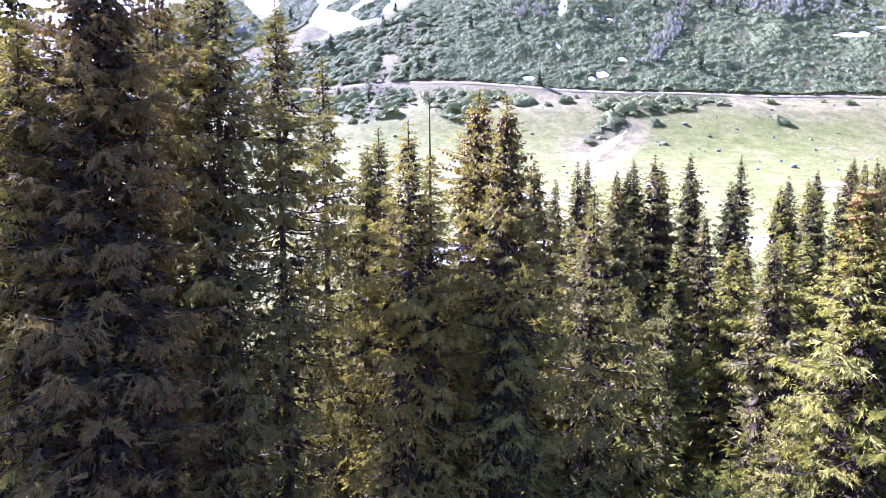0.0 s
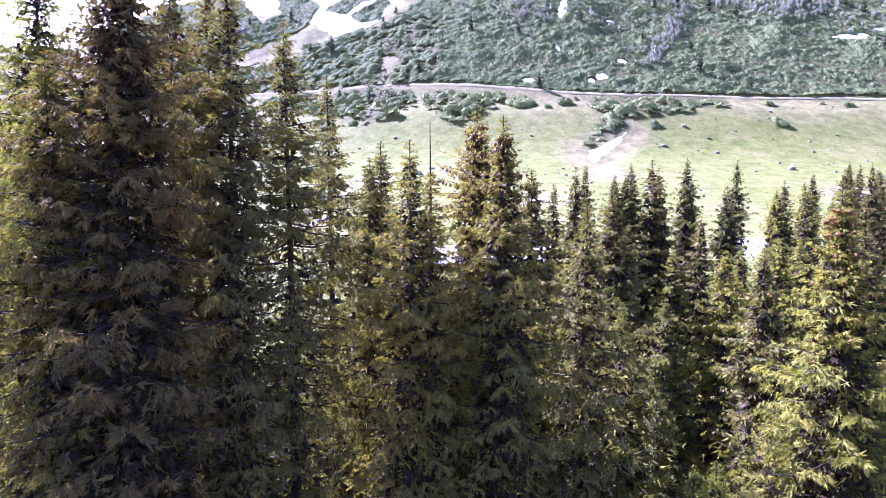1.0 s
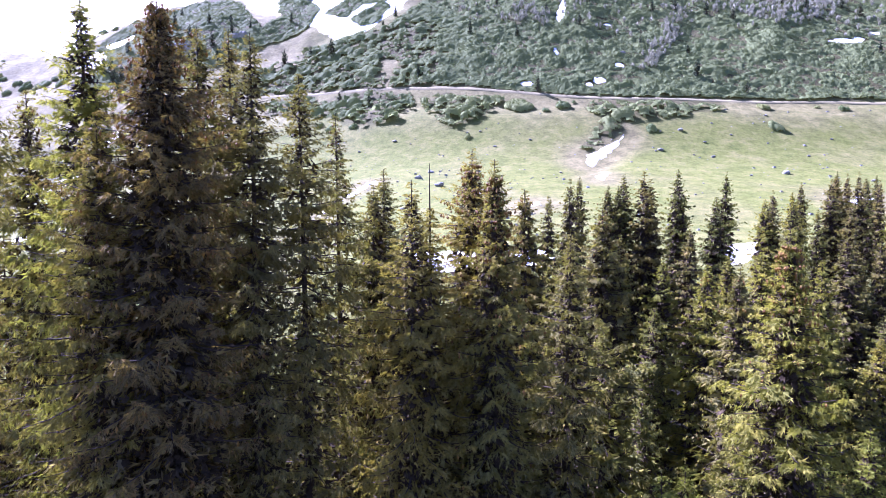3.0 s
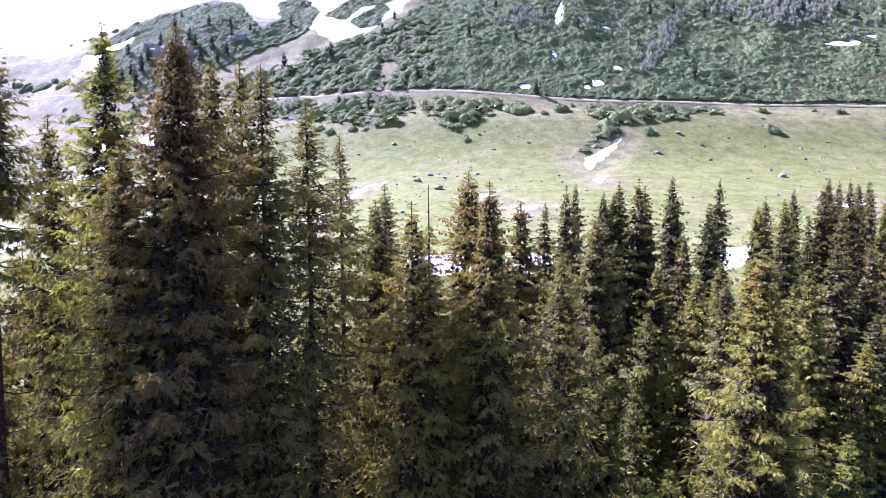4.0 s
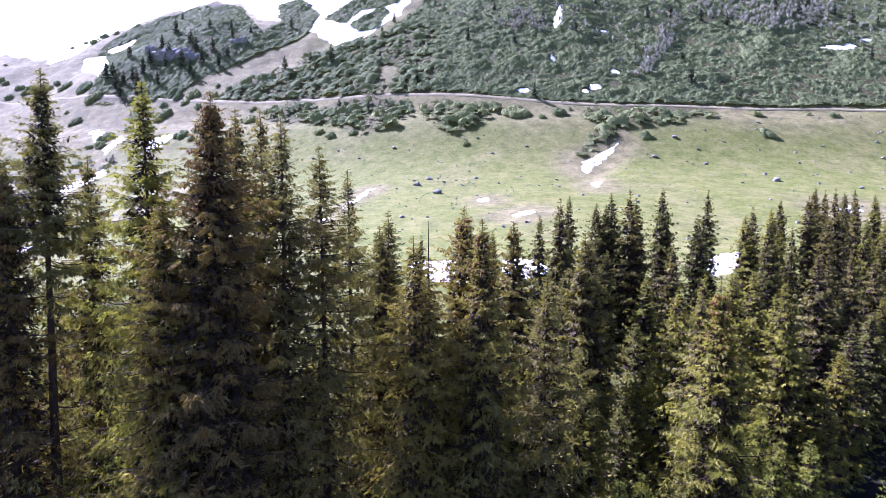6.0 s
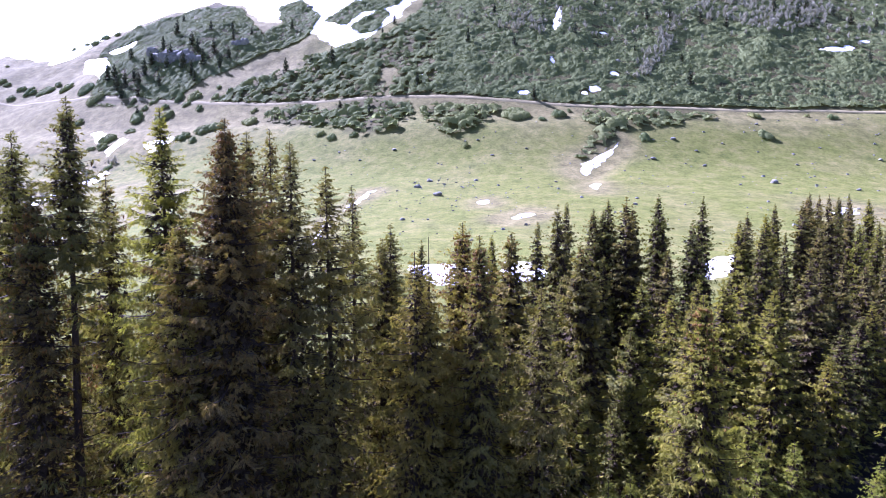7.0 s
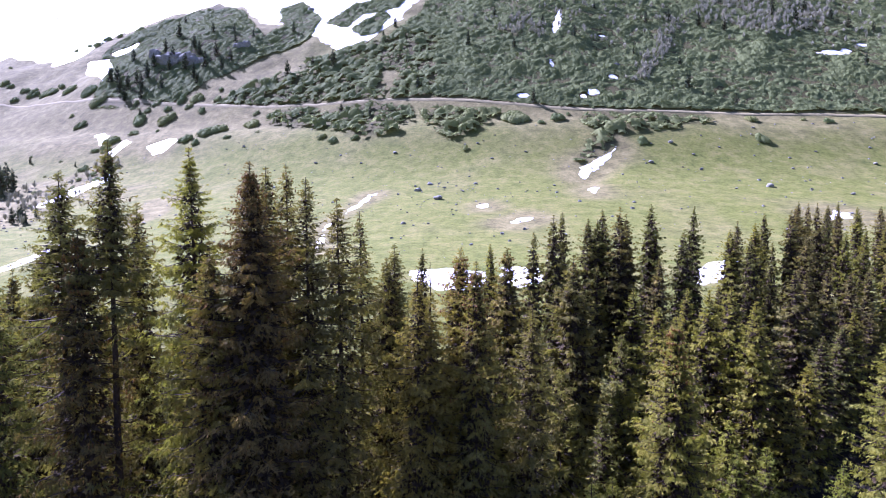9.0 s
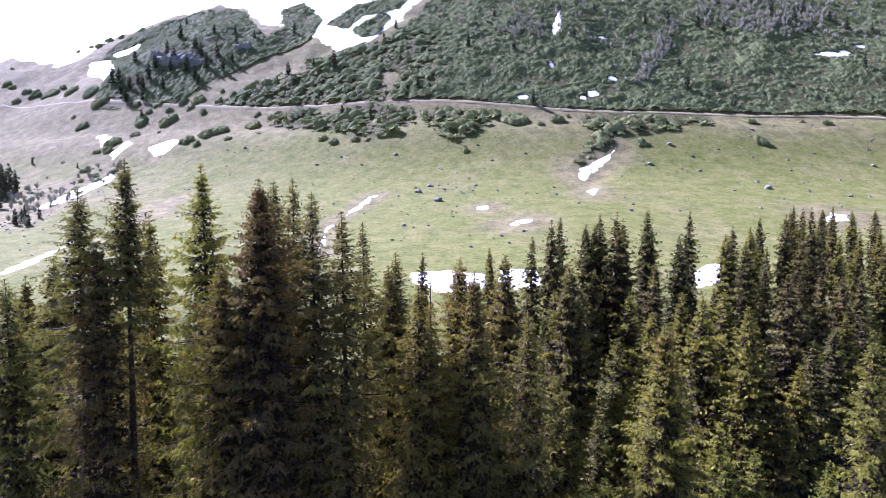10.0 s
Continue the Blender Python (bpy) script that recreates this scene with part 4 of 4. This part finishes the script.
spruce(-26.1, 27.4, 15.5, 3.0, 0.42, 0.42, 0.22, seed=28, coarse=1.35, core=2.5)
spruce(-31.6, 32.3, 13.7, 3.0, 0.42, 0.42, 0.22, seed=29, coarse=1.35, core=2.5)
spruce(-20.6, 16.0, 15.2, 3.0, 0.48, 0.45, 0.19, needles=NEEDLES_DEEP, seed=30, coarse=1.2)
spruce(-3.3, 25.0, 15.1, 2.4, 0.45, 0.42, 0.21, seed=31, coarse=1.35, core=2.5)
spruce(4.7, 19.2, 12.9, 2.2, 0.45, 0.45, 0.22, seed=32, coarse=1.2)
spruce(-18.6, 18.5, 13.0, 3.2, 0.45, 0.45, 0.20, seed=34, coarse=1.2)
spruce(-9.4, 13.5, 16.3, 2.6, 0.46, 0.5, 0.15, needles=NEEDLES_SUN_YELLOW, cones=0.5, seed=35, label="olive-yellow spruce close beside a taller one")

# the farther stands: a few grown trees of each distance, then copies of them
MODELS, NEAR_MODELS = [], []
for k, (x, y, top, wide, slope, cones, bare, tint) in enumerate((
        (15.1, 63.5, 18.2, 2.3, 0.36, 0, 0.06, NEEDLES_DEEP), (19.3, 66.3, 17.4, 3.0, 0.46, 0.5, 0.0, NEEDLES), (27.7, 67.1, 19.3, 2.9, 0.45, 0.25, 0.04, NEEDLES_DEEP),
        (33.1, 66.5, 19.0, 2.8, 0.34, 0, 0.06, NEEDLES_DEEP), (41.4, 71.2, 17.0, 2.4, 0.42, 0, 0.03, NEEDLES), (26.0, 51.2, 10.1, 2.6, 0.38, 0, 0.02, NEEDLES_SUNLIT))):
    ob = spruce(x, y, top, wide, slope, 0.30, 0.24, cones, bare, needles=tint, seed=60 + k, coarse=1.58, core=2.0, inner=1.0, label="tall dark spruce in a dense stand", group="spruces of the far stand")
    MODELS.append((ob, top - float(ground(x, y)) + 0.1))
for k, (x, y, top) in enumerate(((-9.5, 21.5, 7.5), (3.2, 21.5, 10), (-20, 24, 13))):
    ob = spruce(x, y, top, 3.3, 0.45, 0.28, 0.32, 0, 0.03, needles=NEEDLES_DEEP, seed=80 + k, coarse=1.7, core=1.8, label="dark spruce standing close among taller ones", group="lower spruces of the stand")
    NEAR_MODELS.append((ob, top - float(ground(x, y)) + 0.1))


def far_spruce(x, y, top, rng, slim=1.0, models=None):
    models = models or MODELS
    ob, tall = models[rng.integers(0, len(models))]
    z = float(ground(x, y)) - 0.1
    k = (top - z) / tall
    w = slim * rng.uniform(0.85, 1.2) * max(k, 0.55)
    return copy_thing(ob, Matrix.LocRotScale((x, y, z), Euler((0, 0, rng.random() * 6.28)), (w, w, k)))


wood_rng = np.random.default_rng(77)
# place and height of the top
FAR = ((10.8, 58.0, 15.9), (13.9, 62.0, 17.8), (20.3, 66.0, 17.3), (21.4, 66.7, 18.7), (23.0, 64.6, 18.8), (24.1, 65.3, 18.0), (30.7, 63.8, 15.9), (39.9, 70.6, 15.9),
       (37.9, 60.9, 15.2), (47.2, 75.3, 18.3), (54.7, 79.1, 20.1), (56.2, 79.6, 19.7), (56.0, 76.8, 19.7), (66.8, 88.6, 20.2), (70.6, 88.9, 19.4), (75.5, 90.5, 19.6),
       (50.5, 74.0, 18.6), (52.6, 76.5, 19.3), (59.5, 80.0, 18.8), (62.5, 82.0, 19.0), (63.5, 86.0, 19.6), (44.5, 72.0, 16.8), (41.1, 62.0, 14.6), (50.0, 69.5, 15.5), (57.0, 72.0, 15.5), (64.0, 78.0, 15.8), (70.0, 82.0, 16.5),
       (45.1, 61.3, 10.6), (40.2, 55.4, 11.6), (46.9, 60.0, 11.4), (51.0, 62.0, 10.8), (54.6, 64.0, 11.3), (59.5, 67.0, 12.0), (24.7, 42.0, 11.0), (28.6, 47.0, 10.7), (41.9, 50.0, 6.4), (45.0, 52.5, 7.5), (50.0, 57.0, 7.0), (37.5, 46.0, 6.0), (54.0, 60.0, 6.0),
       (34.0, 52.0, 8.0), (31.0, 44.5, 6.5), (26.5, 60.0, 12.5), (18.5, 59.0, 12.0), (33.5, 59.5, 9.5), (22.0, 56.0, 9.5), (13.0, 55.0, 10.0), (-2.4, 67.3, 13.4), (6.6, 66.0, 14.1), (-5.5, 60.0, 11.0), (3.5, 58.0, 9.5), (8.0, 52.0, 9.0))
placed = [(10.7, 14.9), (17.3, 35.6), (16.0, 28.5), (26.8, 38.6), (11.5, 39.0), (22.9, 18.0), (33.0, 41.0), (20.5, 30.0), (19.9, 24.0), (23.0, 21.4)]
for x, y, top in FAR:
    far_spruce(x, y, top, wood_rng, 1.0 if y > 57 else 1.2)
    placed.append((x, y))
tries = 0
while len(placed) < 82 and tries < 6000:
    tries += 1
    y = wood_rng.uniform(40, 92)
    x = wood_rng.uniform(13 + 0.02 * y, 1.0 * y + 14)
    if y > 72 and x < 44 or 0.42 < x / (y + 12.8) < 0.485 or min(math.hypot(x - a, y - b) for a, b in placed) < (5.0 if y < 58 else 4.2):
        continue
    top = 4.5 + 0.06 * (y - 40) + 9.5 * min(1, max(0, (y - 58) / 12)) - abs(wood_rng.normal(0, 2.5))
    far_spruce(x, y, top, wood_rng, models=NEAR_MODELS if y < 45 else MODELS)
    placed.append((x, y))
# lower trees that close the near stand below
for x, y, top in ((-18, 30, 10.5), (-14, 29, 10), (-11, 27, 9.5), (-8, 30, 8.5), (-5, 29, 8), (-2, 30, 8), (1, 31, 8.5), (-23, 33, 11), (-16, 34, 9), (-12, 19, 10), (-5.5, 24, 6), (0, 21.5, 9), (-3, 38, 5), (-8, 40, 5), (-13, 36, 6), (2, 42, 6), (6.8, 22, 9), (12.5, 33, 2.5), (14.5, 36, 4), (17.9, 47, 6), (29.5, 37.5, 2.5), (10, 31, 4), (-27, 22, 12), (-22, 30, 11), (-17, 26, 9), (-30, 26, 12), (-35, 36, 12), (-38, 30, 12), (13, 22, 5)):
    far_spruce(x, y, top, wood_rng, 1.1, NEAR_MODELS)

# young spruces scattered over the mountain side
SMALL = spruce(*SPRUCELETS[0][:2], float(ground(*SPRUCELETS[0][:2])) + SPRUCELETS[0][2], 2.2, 0.4, 0.25, 0.8, seed=90, coarse=2.6, core=1.8, needles=NEEDLES_DARK, label="lone dark spruce on the mountain side", group="spruces on the mountain side")
for x, y, h in SPRUCELETS[1:]:
    k = h / SPRUCELETS[0][2]
    copy_thing(SMALL, Matrix.LocRotScale((x, y, float(ground(x, y)) - 0.1), Euler((0, 0, wood_rng.random() * 6.28)), (k, k, k)))

# low growth that closes the gaps of the wood
low_rng = np.random.default_rng(31)
SHADED = spruce(13.0, 38.0, float(ground(13.0, 38.0)) + 7, 2.0, 0.42, 0.25, 0.5, needles=NEEDLES_DEEP, seed=91, coarse=2.4, core=1.8, label="low young spruce in the shade of the stand", group="low spruces of the stand")
for _ in range(24):
    y = low_rng.uniform(22, 62)
    x, h = low_rng.uniform(10, 0.9 * y + 8), low_rng.uniform(4, 7.5) if y > 36 else low_rng.uniform(2, 3.5)
    if min(math.hypot(x - a, y - b) for a, b in ((20.5, 30.0), (19.9, 24.0), (18.4, 24.6), (23.0, 21.4))) < 3:
        continue
    copy_thing(SHADED, Matrix.LocRotScale((x, y, float(ground(x, y)) - 0.1), Euler((0, 0, low_rng.random() * 6.28)), (h / 7, h / 7, h / 7)))
